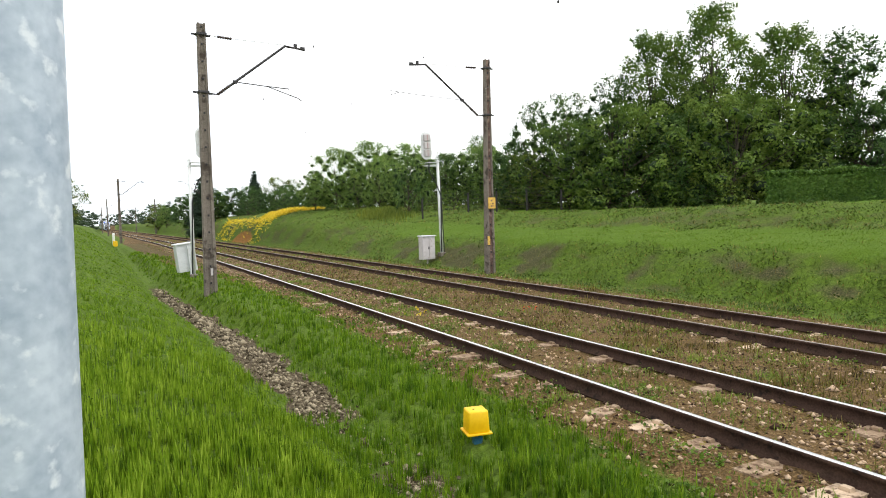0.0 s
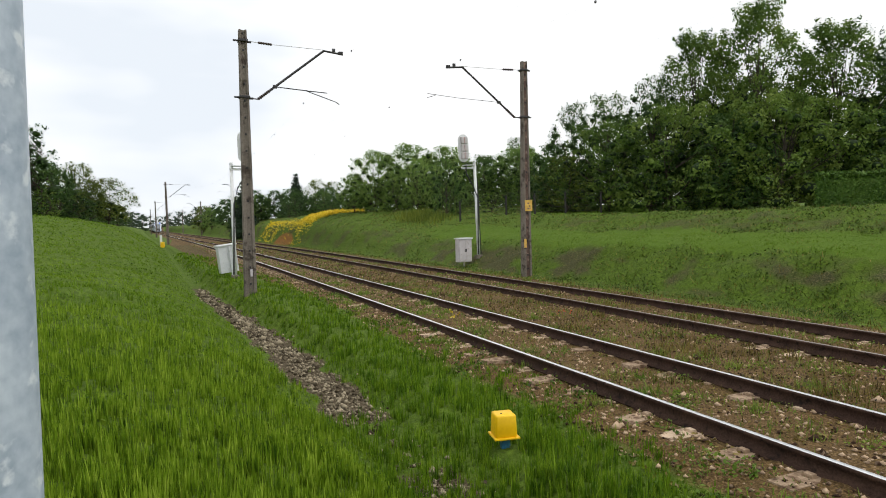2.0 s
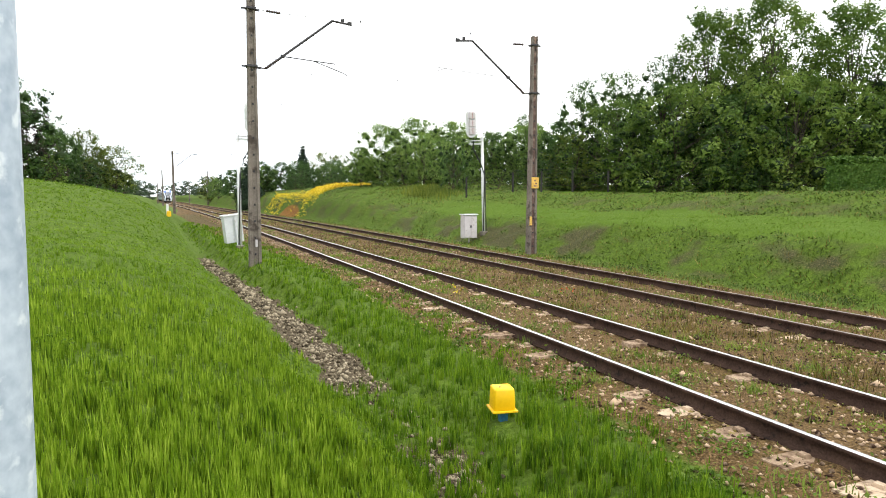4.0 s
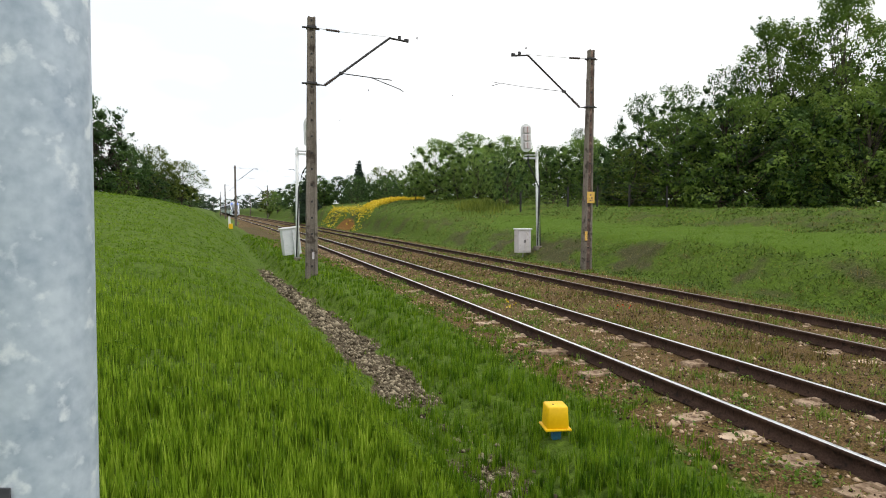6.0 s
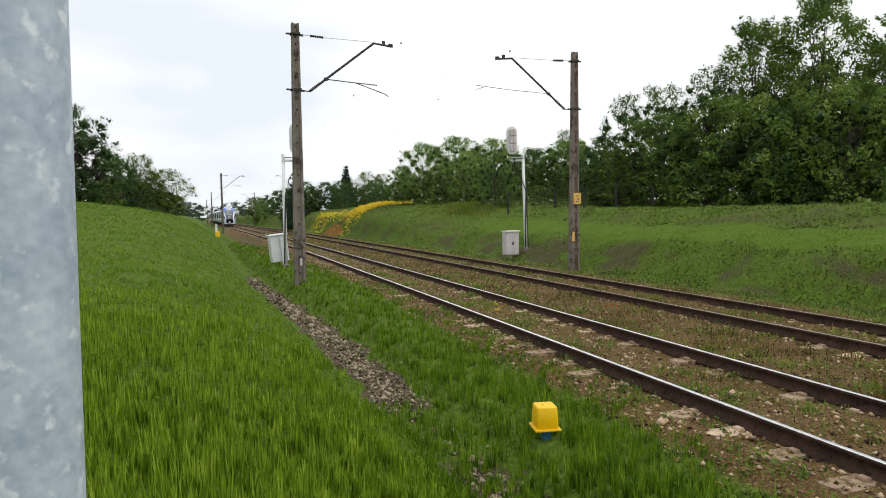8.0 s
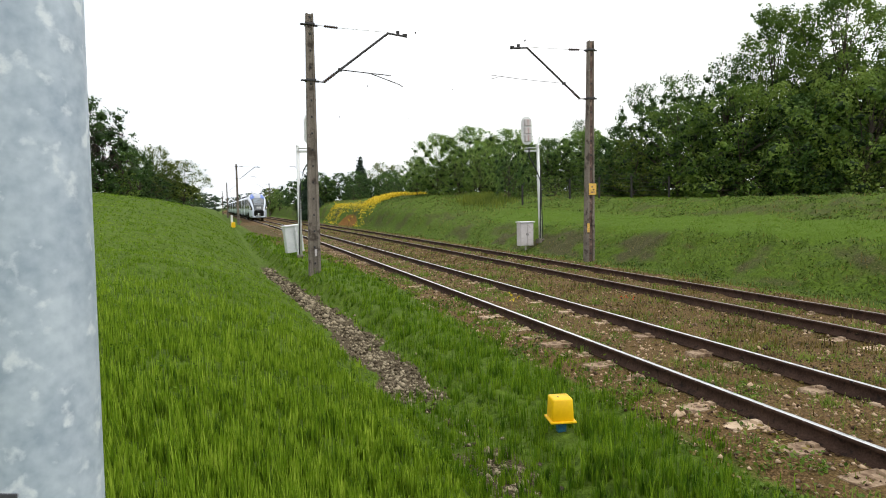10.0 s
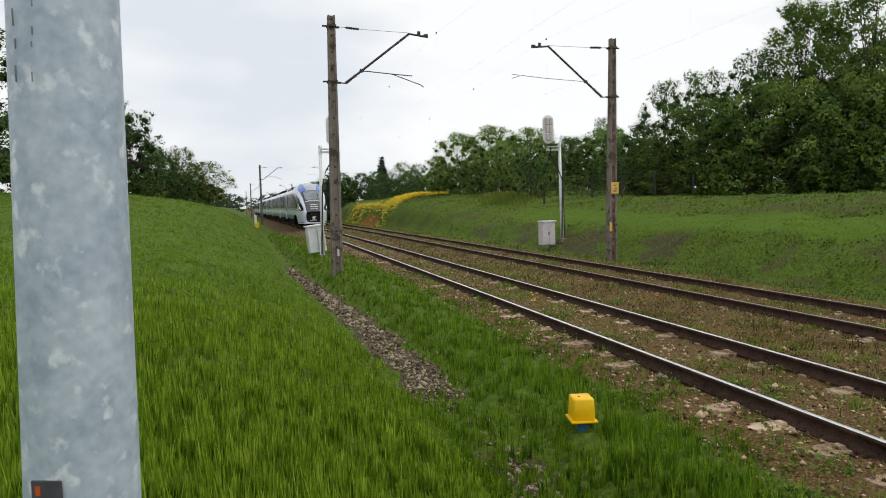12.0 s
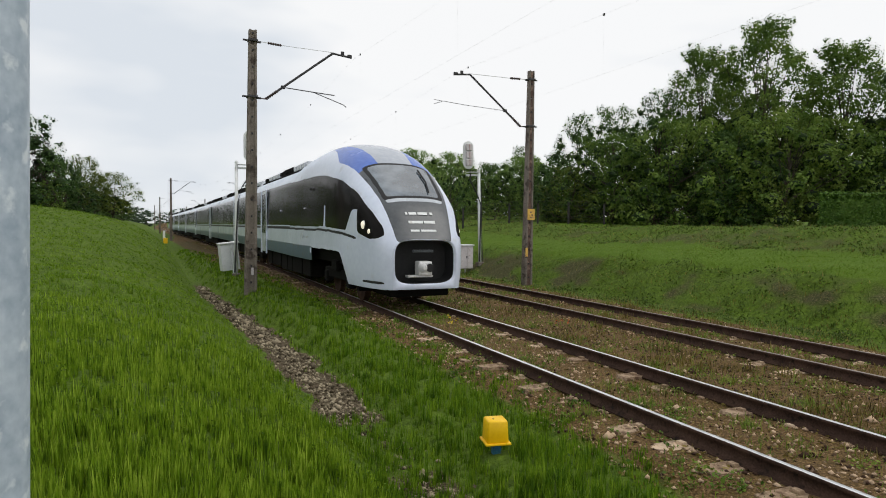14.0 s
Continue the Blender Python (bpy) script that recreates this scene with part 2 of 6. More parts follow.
M_LEAF_FRESH = leafy("leaves_fresh", (0.075, 0.140, 0.030), (0.175, 0.285, 0.060), (0.32, 0.43, 0.11), 0.42, 0.7, 0.6, 0.22, 1.5)
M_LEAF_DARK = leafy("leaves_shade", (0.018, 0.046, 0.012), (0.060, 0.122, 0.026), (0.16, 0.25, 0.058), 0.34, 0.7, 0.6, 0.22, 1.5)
# near-black green: the shade deep in a crown, put into the colour
M_CROWN_SHADE = leafy("crown_inside_shade", (0.006, 0.016, 0.004), (0.014, 0.034, 0.006), (0.030, 0.060, 0.010), 0.1, 1.2)
M_LEAF_WARM = leafy("leaves_young", (0.05, 0.075, 0.012), (0.12, 0.165, 0.022), (0.24, 0.27, 0.04), 0.35)
M_LEAF_PURPLE = leafy("leaves_purple", (0.018, 0.010, 0.012), (0.04, 0.022, 0.022), (0.07, 0.045, 0.035), 0.2)
M_FIR = leafy("fir_needles", (0.008, 0.022, 0.010), (0.018, 0.042, 0.018), (0.034, 0.068, 0.026), 0.1)
# distance haze is mixed into these paler, bluer leaf colours
M_FARLEAF = leafy("haze_tinted_leaves", (0.040, 0.070, 0.045), (0.065, 0.105, 0.060), (0.11, 0.155, 0.085), 0.2)
M_HEDGE = leafy("hedge_leaves", (0.035, 0.085, 0.012), (0.070, 0.145, 0.018), (0.14, 0.23, 0.035), 0.05)
M_BLADE = leafy("meadow_blades", (0.034, 0.082, 0.004), (0.175, 0.290, 0.011), (0.42, 0.54, 0.060), 0.42, 6.0, 0.6, 0.5, 1.2)
M_BLADE2 = leafy("verge_blades", (0.022, 0.062, 0.003), (0.088, 0.182, 0.006), (0.25, 0.37, 0.022), 0.40, 5.0, 0.6, 0.5, 1.3)
M_BLADE3 = leafy("bank_blades", (0.060, 0.120, 0.006), (0.105, 0.188, 0.009), (0.170, 0.255, 0.022), 0.40, 0.6, 0.6, 0.25, 1.2)
M_WEED = leafy("dry_weeds", (0.045, 0.032, 0.008), (0.165, 0.132, 0.028), (0.36, 0.28, 0.09), 0.3, 0.8)
M_WEEDG = leafy("track_weeds", (0.035, 0.080, 0.008), (0.105, 0.185, 0.016), (0.24, 0.31, 0.05), 0.3, 0.8)
M_ROUGH = leafy("rough_bank_leaves", (0.032, 0.058, 0.007), (0.054, 0.092, 0.010), (0.090, 0.132, 0.025), 0.35, 0.6, 0.6, 0.15, 1.3)
M_SORREL = leafy("brown_seed_heads", (0.022, 0.014, 0.006), (0.055, 0.036, 0.013), (0.12, 0.085, 0.03), 0.2, 0.8)
M_SLOPE = leafy("slope_blades", (0.085, 0.160, 0.008), (0.150, 0.250, 0.012), (0.25, 0.36, 0.032), 0.4, 0.6, 0.6, 0.22, 1.4)
M_PETAL = leafy("yellow_petals", (0.62, 0.44, 0.02), (0.78, 0.60, 0.04), (0.88, 0.74, 0.12), 0.3)
M_POPPY = leafy("red_petals", (0.55, 0.06, 0.02), (0.70, 0.10, 0.02), (0.75, 0.16, 0.04), 0.3)
M_T_WHITE = shader("train_white_lacquer", (0.58, 0.63, 0.76), (0.66, 0.71, 0.83), 0.2, 0, 8, 0.7, 0.0, 0.5, stain=(0.54, 0.57, 0.63), stain_at=0.66)
M_T_SILVER = shader("train_silver_lacquer", (0.44, 0.47, 0.51), (0.54, 0.57, 0.61), 0.28, 0.1, 8, 0.8, 0.0, 0.5)
M_T_ROOF = shader("train_dome_grey", (0.36, 0.39, 0.44), (0.46, 0.49, 0.54), 0.25, 0.1, 8, 1.2, 0.0, 0.5)
M_T_PANEL = shader("train_dark_grey_lacquer", (0.070, 0.077, 0.085), (0.105, 0.112, 0.12), 0.3, 0, 10, 1.2, 0.0, 0.3)
M_T_BLUE = shader("train_blue_lacquer", (0.06, 0.13, 0.46), (0.10, 0.19, 0.56), 0.25, 0, 10, 1.2, 0.0, 0.5)
M_T_SKIRT = shader("train_skirt_grey_blue", (0.075, 0.115, 0.15), (0.12, 0.165, 0.21), 0.4, 0, 12, 1.5, 0.03, stain=(0.12, 0.12, 0.12), stain_at=0.6)
M_T_GLASS = shader("train_dark_glass", (0.010, 0.009, 0.009), (0.017, 0.015, 0.014), 0.16, 0, 4, 0.6, 0.0, 0.2)
M_T_GLASS.node_tree.nodes["Principled BSDF"].inputs["IOR"].default_value = 1.22
# pale end of the base colour imitates sky reflected in the glass
M_T_SCREEN = shader("windscreen_glass_sky_tone", (0.03, 0.04, 0.05), (0.16, 0.19, 0.22), 0.05, 0, 3, 0.9, 0.0, 1.0)
M_T_SCREEN.node_tree.nodes["Principled BSDF"].inputs["IOR"].default_value = 1.9
M_T_RUBBER = shader("black_rubber", (0.010, 0.010, 0.011), (0.02, 0.02, 0.021), 0.7, 0, 20, 2, 0.05)
# grime, blackened further so the colour carries the shade under the train
M_T_UNDER = shader("grime_with_underside_shade", (0.004, 0.0038, 0.0035), (0.011, 0.010, 0.009), 0.9, 0, 20, 2, 0.2, 0.1)
M_T_LAMP = glow("headlight_lens", (1.0, 0.90, 0.70), 1.3)
M_T_CHROME = shader("coupler_metal", (0.62, 0.62, 0.62), (0.82, 0.82, 0.82), 0.35, 0.3, 20, 4, 0.05)

# ---------------------------------------------------------------- building helpers


def fill(mesh, verts, faces):
    verts, faces = np.asarray(verts, dtype=np.float32), np.asarray(faces, dtype=np.int32)
    k = faces.shape[1]
    mesh.vertices.add(len(verts))
    mesh.vertices.foreach_set("co", verts.ravel())
    mesh.loops.add(faces.size)
    mesh.loops.foreach_set("vertex_index", faces.ravel())
    mesh.polygons.add(len(faces))
    mesh.polygons.foreach_set("loop_start", np.arange(0, faces.size, k, dtype=np.int32))
    mesh.update(calc_edges=True)
    mesh.validate()
    return mesh


def sheet(name, verts, faces, material, parent=None, smooth=False):
    mesh = fill(bpy.data.meshes.new(name), verts, faces)
    mesh.materials.append(material)
    if smooth:
        mesh.polygons.foreach_set("use_smooth", np.ones(len(mesh.polygons), dtype=bool))
    ob = new(name, mesh)
    if parent:
        ob.parent = parent
    return ob


def part(name, bm, material, parent=None, label="", smooth=False):
    """One bmesh as one mesh object under a thing or a part."""
    mesh = bpy.data.meshes.new(name)
    bm.normal_update()
    bm.to_mesh(mesh)
    bm.free()
    mesh.materials.append(material)
    if smooth:
        for p in mesh.polygons:
            p.use_smooth = len(p.vertices) < 8
    ob = new(name, mesh)
    if parent:
        ob.parent = parent
    if label:
        ob["label"] = label
    return ob


def thing(name, label, category, m=None, group="", kind=""):
    ob = new(name)
    ob.empty_display_size = 0.3
    if m is not None:
        ob.matrix_basis = m
    return tagged(ob, label, category, group, kind)


def box(bm, c, s, bevel=0.0, taper=1.0, turn=None):
    """A box with centre c and size s; taper shrinks its top."""
    made = bmesh.ops.create_cube(bm, size=1.0)["verts"]
    for v in made:
        k = taper if v.co.z > 0 else 1.0
        v.co = Vector((v.co.x * s[0] * k, v.co.y * s[1] * k, v.co.z * s[2]))
        if turn is not None:
            v.co = turn @ v.co
        v.co += Vector(c)
    if bevel:
        edges = list({e for v in made for e in v.link_edges})
        bmesh.ops.bevel(bm, geom=edges, offset=bevel, segments=2, affect="EDGES", profile=0.5)
    return bm


def tube(bm, points, radii, sides=8, cap=True):
    """A round bar along points."""
    points = [Vector(p) for p in points]
    if not hasattr(radii, "__len__"):
        radii = [radii] * len(points)
    rings = []
    for i, p in enumerate(points):
        d = (points[min(i + 1, len(points) - 1)] - points[max(i - 1, 0)]).normalized()
        a = d.orthogonal().normalized() if abs(d.z) > 0.95 else d.cross(Vector((0, 0, 1))).normalized()
        b = d.cross(a)
        rings.append([bm.verts.new(p + (a * math.cos(k) + b * math.sin(k)) * radii[i]) for k in [2 * math.pi * j / sides for j in range(sides)]])
    for r, q in zip(rings, rings[1:]):
        for j in range(sides):
            bm.faces.new((r[j], r[(j + 1) % sides], q[(j + 1) % sides], q[j]))
    if cap:
        bm.faces.new(rings[0][::-1])
        bm.faces.new(rings[-1])
    return bm


def fresh():
    return bmesh.new()


# ---------------------------------------------------------------- the lie of the land


def bend(y):
    """How far the line has swung aside at y."""
    y = np.asarray(y, dtype=float)
    return np.where(y < 0, 0.0, np.where(y < 85, -0.0002 * y * y, -1.445 - 0.034 * (y - 85)))


def ease(a, b, x):
    k = np.clip((np.asarray(x, dtype=float) - a) / (b - a), 0, 1)
    return k * k * (3 - 2 * k)


def wave(x, y, s, seed=0.0):
    return (np.sin(x * s + seed) * np.cos(y * s * 1.13 + 1.7 * seed) + 0.6 * np.sin(x * s * 2.3 + y * s * 1.9 + seed * 3) + 0.4 * np.cos(x * s * 4.1 - y * s * 3.7 + seed)) / 2


def patchy(x, y, s, seed):
    """Uneven patches without a repeat: waves of many directions laid over one another."""
    rng = np.random.default_rng(seed)
    total = 0.0
    for _ in range(14):
        a, k, p = rng.uniform(0, 2 * np.pi), s * rng.uniform(0.5, 2.2), rng.uniform(0, 2 * np.pi)
        total = total + np.sin((x * math.cos(a) + y * math.sin(a)) * k + p)
    return total / math.sqrt(14)


DITCH_Y = [-20, 5, 9, 12, 16, 24, 40, 90, 400]
DITCH_X = [2.25, 2.2, 2.08, 2.0, 1.75, 1.25, 1.02, 1.0, 1.0]
DITCH_W = [0.34, 0.34, 0.40, 0.41, 0.37, 0.31, 0.18, 0.10, 0.10]


def ditch(y):
    """Middle and half width of the gravel ditch."""
    y = np.asarray(y, dtype=float)
    sway = 0.05 * np.sin(y * 2.3) + 0.035 * np.sin(y * 5.1 + 1.0)
    swell = 1 + 0.16 * np.sin(y * 3.4 + 0.6) + 0.12 * np.sin(y * 7.7)
    return np.interp(y, DITCH_Y, DITCH_X) + sway, np.interp(y, DITCH_Y, DITCH_W) * swell


def land(x, y):
    """Height of the ground; the rail heads lie at zero."""
    x, y = np.asarray(x, dtype=float), np.asarray(y, dtype=float)
    u = x - bend(y)
    dc, dw = ditch(y)
    left = dc - dw - u
    far = ease(8, 52, y)
    z_left = -0.47 + (1.45 + 2.5 * far) * (1 - np.exp(-np.clip(left, 0, None) / (1.9 + 1.9 * far)))
    z_left = z_left + 0.05 * wave(x, y, 1.7, 0.9) * ease(0.5, 3, left) + 0.10 * wave(x, y, 0.55, 0.4) * ease(0.5, 3, left)
    strip = -0.30 + 0.22 * ease(9, 17, y) * (1 - ease(40, 60, y))
    right = u - dc - dw
    z_strip = -0.47 + (strip + 0.47 + 0.05 * wave(x, y, 1.9, 2.2) + 0.03 * wave(x, y, 4.7, 1.1)) * ease(0.0, 0.5, right)
    bed = -0.150 - 0.03 * np.exp(-(((y - 7.0) / 2.6) ** 2)) + 0.022 * wave(x, y, 3.1, 2) + 0.012 * wave(x, y, 8.3, 1)
    z_mid = z_strip + (bed - z_strip) * ease(3.5, 4.3, u)
    foot = 11.9
    d = np.clip(u - foot, 0, None)
    g = ease(14, 60, y)
    rise = (2.35 + 0.85 * g) * (1 - np.exp(-d / (6.0 - 4.3 * g)))
    # near the stand the bank is stepped: a rough foot slope, a smooth bench, a second slope
    dd = d + 0.45 * wave(x, y, 0.42, 4.0) * ease(1.0, 3.0, d)
    stepped = np.interp(dd, [0, 0.6, 1.2, 2.2, 2.7, 3.3, 6.0, 6.8, 8.4, 9.3, 10.5, 14], [0, 0.05, 0.42, 1.05, 1.20, 1.26, 1.42, 1.52, 2.02, 2.24, 2.22, 2.20])
    away = ease(24, 46, y)
    z_right = -0.19 + stepped + (rise * ease(-0.2, 1.6, d) - stepped) * away
    z_right = z_right + (0.06 * wave(x, y, 0.8, 1.3) + 0.05 * wave(x, y, 2.3, 0.3)) * ease(0.3, 2.0, d)
    rough_slope = ease(0.2, 0.8, d) * (1 - ease(2.2, 3.0, d)) + ease(6.2, 7.0, d) * (1 - ease(9.5, 11, d))
    z_right = z_right + 0.07 * wave(x, y, 3.7, 5.1) * rough_slope + 0.12 * wave(x, y, 1.1, 2.6) * away * ease(0.6, 2, d)
    z = np.where(u < dc - dw, z_left, np.where(u < 5.0, z_mid, np.where(u < foot, bed, z_right)))
    return z


def worn(x, y):
    """Where the bank's turf is worn off, 0 to 1."""
    u = x - bend(y)
    patch = 0.8 * patchy(x * 1.4, y * 0.6, 1.3, 11) + 0.7 * patchy(x * 1.3, y * 0.8, 3.6, 12)
    near = 1 - ease(26, 40, y)
    foot = ease(12.0, 12.6, u) * (1 - ease(13.6, 14.4, u))
    lip = ease(18.2, 19.0, u) * (1 - ease(20.8, 22.0, u)) * 0.7
    slope = ease(12.0, 12.8, u) * (1 - ease(14.0, 16.5, u))
    return ease(-0.5, 1.1, patch) * (near * np.maximum(foot, lip) + (1 - near) * 0.75 * slope) * 0.85


def lush(x, y):
    """Where the far bank carries smooth bright lawn, 0 to 1."""
    u = x - bend(y) + 0.5 * wave(x, y, 0.5, 1.0)
    return (ease(13.7, 14.7, u) * (1 - ease(17.8, 18.8, u)) + ease(21.0, 22.5, u)) * (1 - 0.8 * ease(28, 42, y))


def ground():
    xs = np.concatenate([[-1500, -700, -300, -150, -90], np.arange(-60, -14, 2.0), np.arange(-14, -3, 0.5), np.arange(-3, 15, 0.14), np.arange(15, 24, 0.25), np.arange(24, 45, 0.7), np.arange(45, 90, 4.0), [110, 180, 400, 900, 1800]])
    ys = np.concatenate([[-900, -300, -100, -50], np.arange(-30, 0, 2.0), np.arange(0, 30, 0.2), np.arange(30, 80, 0.6), np.arange(80, 140, 2.0), np.arange(140, 420, 10.0), [500, 700, 1100, 1800, 3000]])
    gx, gy = np.meshgrid(xs, ys)
    px = gx + bend(np.clip(gy, None, 420))
    gz = land(px, gy)
    verts = np.stack([px.ravel(), gy.ravel(), gz.ravel()], 1)
    nx, ny = len(xs), len(ys)
    i = np.arange((ny - 1) * (nx - 1))
    r, c = i // (nx - 1), i % (nx - 1)
    a = r * nx + c
    faces = np.stack([a, a + 1, a + nx + 1, a + nx], 1)
    ob = sheet("ground", verts, faces, M_GROUND, smooth=True)
    u, y = gx.ravel(), gy.ravel()
    dc, dw = ditch(y)
    gravel = 1 - ease(0.75, 1.15, np.abs(u - dc) / dw)
    gravel *= 1 - 0.8 * ease(5.5, 5.9, y) * (1 - ease(7.2, 7.8, y))
    gravel *= 1 - 0.75 * ease(22, 30, y)
    gravel *= 1 - 0.35 * (1 - ease(5.2, 5.8, y))
    shoulder = np.interp(y, [18, 36, 90, 120], [3.5, 1.9, 1.6, 3.2])
    dirt = ease(shoulder, shoulder + 0.8, u) * (1 - ease(11.2, 12.0, u))
    bare = worn(gx.ravel() + bend(y), y)
    bare = bare + 0.5 * (1 - ease(0.6, 1.6, np.abs(u - 3.0))) * ease(40, 50, y) * (1 - ease(82, 95, y))
    clay = (1 - ease(0.5, 1.5, np.hypot((u - 12.4) / 0.6, (y - 69) / 4.5)))
    for name, values in (("gravel", gravel), ("dirt", dirt), ("bare", bare), ("clay", clay), ("lawn", lush(gx.ravel() + bend(y), y))):
        at = ob.data.attributes.new(name, "FLOAT", "POINT")
        at.data.foreach_set("value", values.astype(np.float32))
    return tagged(ob, "green grassy railway cutting with bare soil and gravel ditch", "ground", kind="structure")


ground()

# ---------------------------------------------------------------- the two tracks
GAUGE = 1.505
TRACK_1, TRACK_2 = 5.48, 9.52


def at_land(x, y):
    return float(land(x, y))


def rail_mesh(name, u, top, parent):
    """A flat-bottomed rail swept along the line; head, web and foot."""
    prof = [(-0.070, -0.165), (-0.070, -0.150), (-0.012, -0.130), (-0.010, -0.045), (-0.035, -0.033), (-0.036, -0.006), (-0.028, 0.0),
            (0.028, 0.0), (0.036, -0.006), (0.035, -0.033), (0.010, -0.045), (0.012, -0.130), (0.070, -0.150), (0.070, -0.165)]
    ys = np.concatenate([np.arange(-14, 90, 1.0), np.arange(90, 420, 6.0)])
    cx = u + bend(ys)
    verts = np.array([(cx[i] + px, ys[i], pz) for i in range(len(ys)) for px, pz in prof])
    k = len(prof)
    faces = [(i * k + j, i * k + (j + 1) % k, (i + 1) * k + (j + 1) % k, (i + 1) * k + j) for i in range(len(ys) - 1) for j in range(k)]
    ob = sheet(name, verts, faces, M_RUST, parent)
    ob.data.materials.append(top)
    for i, p in enumerate(ob.data.polygons):
        if i % k == 6:
            p.material_index = 1
    return ob


def sleeper_mesh():
    bm = fresh()
    for sx in (-0.82, 0.82):
        box(bm, (sx, 0, -0.085), (0.9, 0.26, 0.17), 0.0, 0.88)
    box(bm, (0, 0, -0.11), (0.9, 0.22, 0.13), 0.0, 0.88)
    for sx in (-GAUGE / 2, GAUGE / 2):
        for k in (-0.12, 0.12):
            box(bm, (sx + k, 0, 0.012), (0.07, 0.10, 0.035), 0.0, 0.8)
    mesh = bpy.data.meshes.new("sleeper")
    bm.to_mesh(mesh)
    bm.free()
    mesh.materials.append(M_SLEEPER)
    return mesh


def tracks():
    mesh = sleeper_mesh()
    rng = random.Random(4)
    for name, centre, top in (("railway_track", TRACK_1, M_RAILTOP), ("railway_track", TRACK_2, M_RAILDULL)):
        t = thing(name, "railway track with rusty steel rails on concrete sleepers", "railway track", kind="structure")
        for s in (-1, 1):
            r = rail_mesh("rail", centre + s * GAUGE / 2, top, t)
            r["label"] = "rusty steel rail with worn shiny head"
        for i in range(150):
            y = -4 + i * 0.62
            s = new("sleeper", mesh)
            s.parent = t
            s.matrix_basis = pose(centre + float(bend(y)), y, -0.148 - (rng.uniform(-0.008, 0.034) if centre == TRACK_1 else rng.uniform(0.022, 0.055)), rng.uniform(-1, 1), rng.uniform(-0.6, 0.6), rng.uniform(-1.2, 1.2) + math.degrees(0.0004 * max(0, y)))


tracks()

# ---------------------------------------------------------------- catenary masts


def catenary_mast(x, y, side, height, lean=0.0, old=False, label=""):
    """A concrete pole with a slanting cantilever tube; side 1 reaches to +x."""
    t = thing("catenary_mast", label or "weathered concrete catenary mast with dark steel cantilever arm", "mast", pose(x, y, at_land(x, y) - 0.1, 0, lean, 0), "catenary masts along the line")
    g = -(at_land(x, y) - 0.1)
    h = height + g
    bm = fresh()
    # pole with a channelled section: two ribs and a recessed web
    w0, w1 = (0.32, 0.205) if old else (0.36, 0.23)
    for rx in (-1, 1):
        made = bmesh.ops.create_cube(bm, size=1.0)["verts"]
        for v in made:
            k = w1 if v.co.z > 0 else w0
            v.co = Vector((rx * k * 0.36 + v.co.x * k * 0.28, v.co.y * k * 0.95, (v.co.z + 0.5) * h))
        bmesh.ops.bevel(bm, geom=list({e for v in made for e in v.link_edges}), offset=0.015, segments=1, affect="EDGES")
    part("pole", bm, M_CONC, t)
    bm = fresh()
    made = bmesh.ops.create_cube(bm, size=1.0)["verts"]
    for v in made:
        k = w1 if v.co.z > 0 else w0
        v.co = Vector((v.co.x * k * 0.46, v.co.y * k * 0.70, (v.co.z + 0.5) * (h - 0.02)))
    part("web", bm, M_MASTPATCH if old else M_CONC, t, "recessed web of the pole")
    for i in range(int(h / 0.5)):
        bm = fresh()
        zz = 0.4 + i * 0.5
        k = w0 + (w1 - w0) * zz / h
        box(bm, (0, -k * 0.36, zz), (0.05, 0.03, 0.06), 0.006)
        part("step_hole", bm, M_BLACK, t)
    zb, zt = height - 2.0 + g, height - 0.32 + g
    for zz in (zb, zt):
        k = w0 + (w1 - w0) * zz / h
        bm = fresh()
        box(bm, (0, 0, zz), (k + 0.05, k + 0.05, 0.07), 0.01)
        box(bm, (-side * (k / 2 + 0.08), 0, zz), (0.16, 0.05, 0.05), 0.01)
        box(bm, (side * (k / 2 + 0.06), 0, zz - 0.02), (0.14, 0.06, 0.06), 0.01)
        part("clamp_band", bm, M_STEEL, t)
    knee = Vector((side * 2.45, 0, height - 0.40 + g))
    foot = Vector((side * 0.24, 0, zb - 0.02))
    elbow = foot + Vector((side * 0.16, 0, -0.01))
    bm = tube(fresh(), [elbow + (knee - elbow) * 0.16, knee, knee + Vector((side * 0.62, 0, -0.06))], 0.036, 8)
    box(bm, knee + Vector((side * 0.32, 0, 0.05)), (0.10, 0.06, 0.10), 0.01)
    box(bm, knee + Vector((side * 0.55, 0, -0.01)), (0.14, 0.07, 0.07), 0.01)
    part("cantilever_arm", bm, M_STEEL, t, "bent dark steel tube")
    bm = fresh()
    tube(bm, [foot, elbow], 0.02, 6)
    a, b = elbow, elbow + (knee - elbow) * 0.17
    n = 7
    tube(bm, [a + (b - a) * (i / (2 * n)) for i in range(2 * n + 1)], [0.055 if i % 2 else 0.03 for i in range(2 * n + 1)], 8)
    part("insulator", bm, M_INSUL, t, "ribbed brown insulator")
    # tie at the top
    a, b = Vector((side * 0.22, 0, zt)), Vector((side * 0.86, 0, zt - 0.09 * 0.35))
    bm = tube(fresh(), [a + (b - a) * (0.35 + 0.65 * i / 12) for i in range(13)], [0.045 if i % 2 else 0.025 for i in range(13)], 8)
    part("insulator", bm, M_INSUL, t, "ribbed brown insulator")
    bm = tube(fresh(), [b, knee + Vector((side * 0.05, 0, 0.03))], 0.009, 5)
    tube(bm, [a, a + (b - a) * 0.35], 0.012, 5)
    part("tie_rod", bm, M_WIRE, t)
    # registration arm
    m = elbow + (knee - elbow) * (0.25 if side > 0 else 0.31)
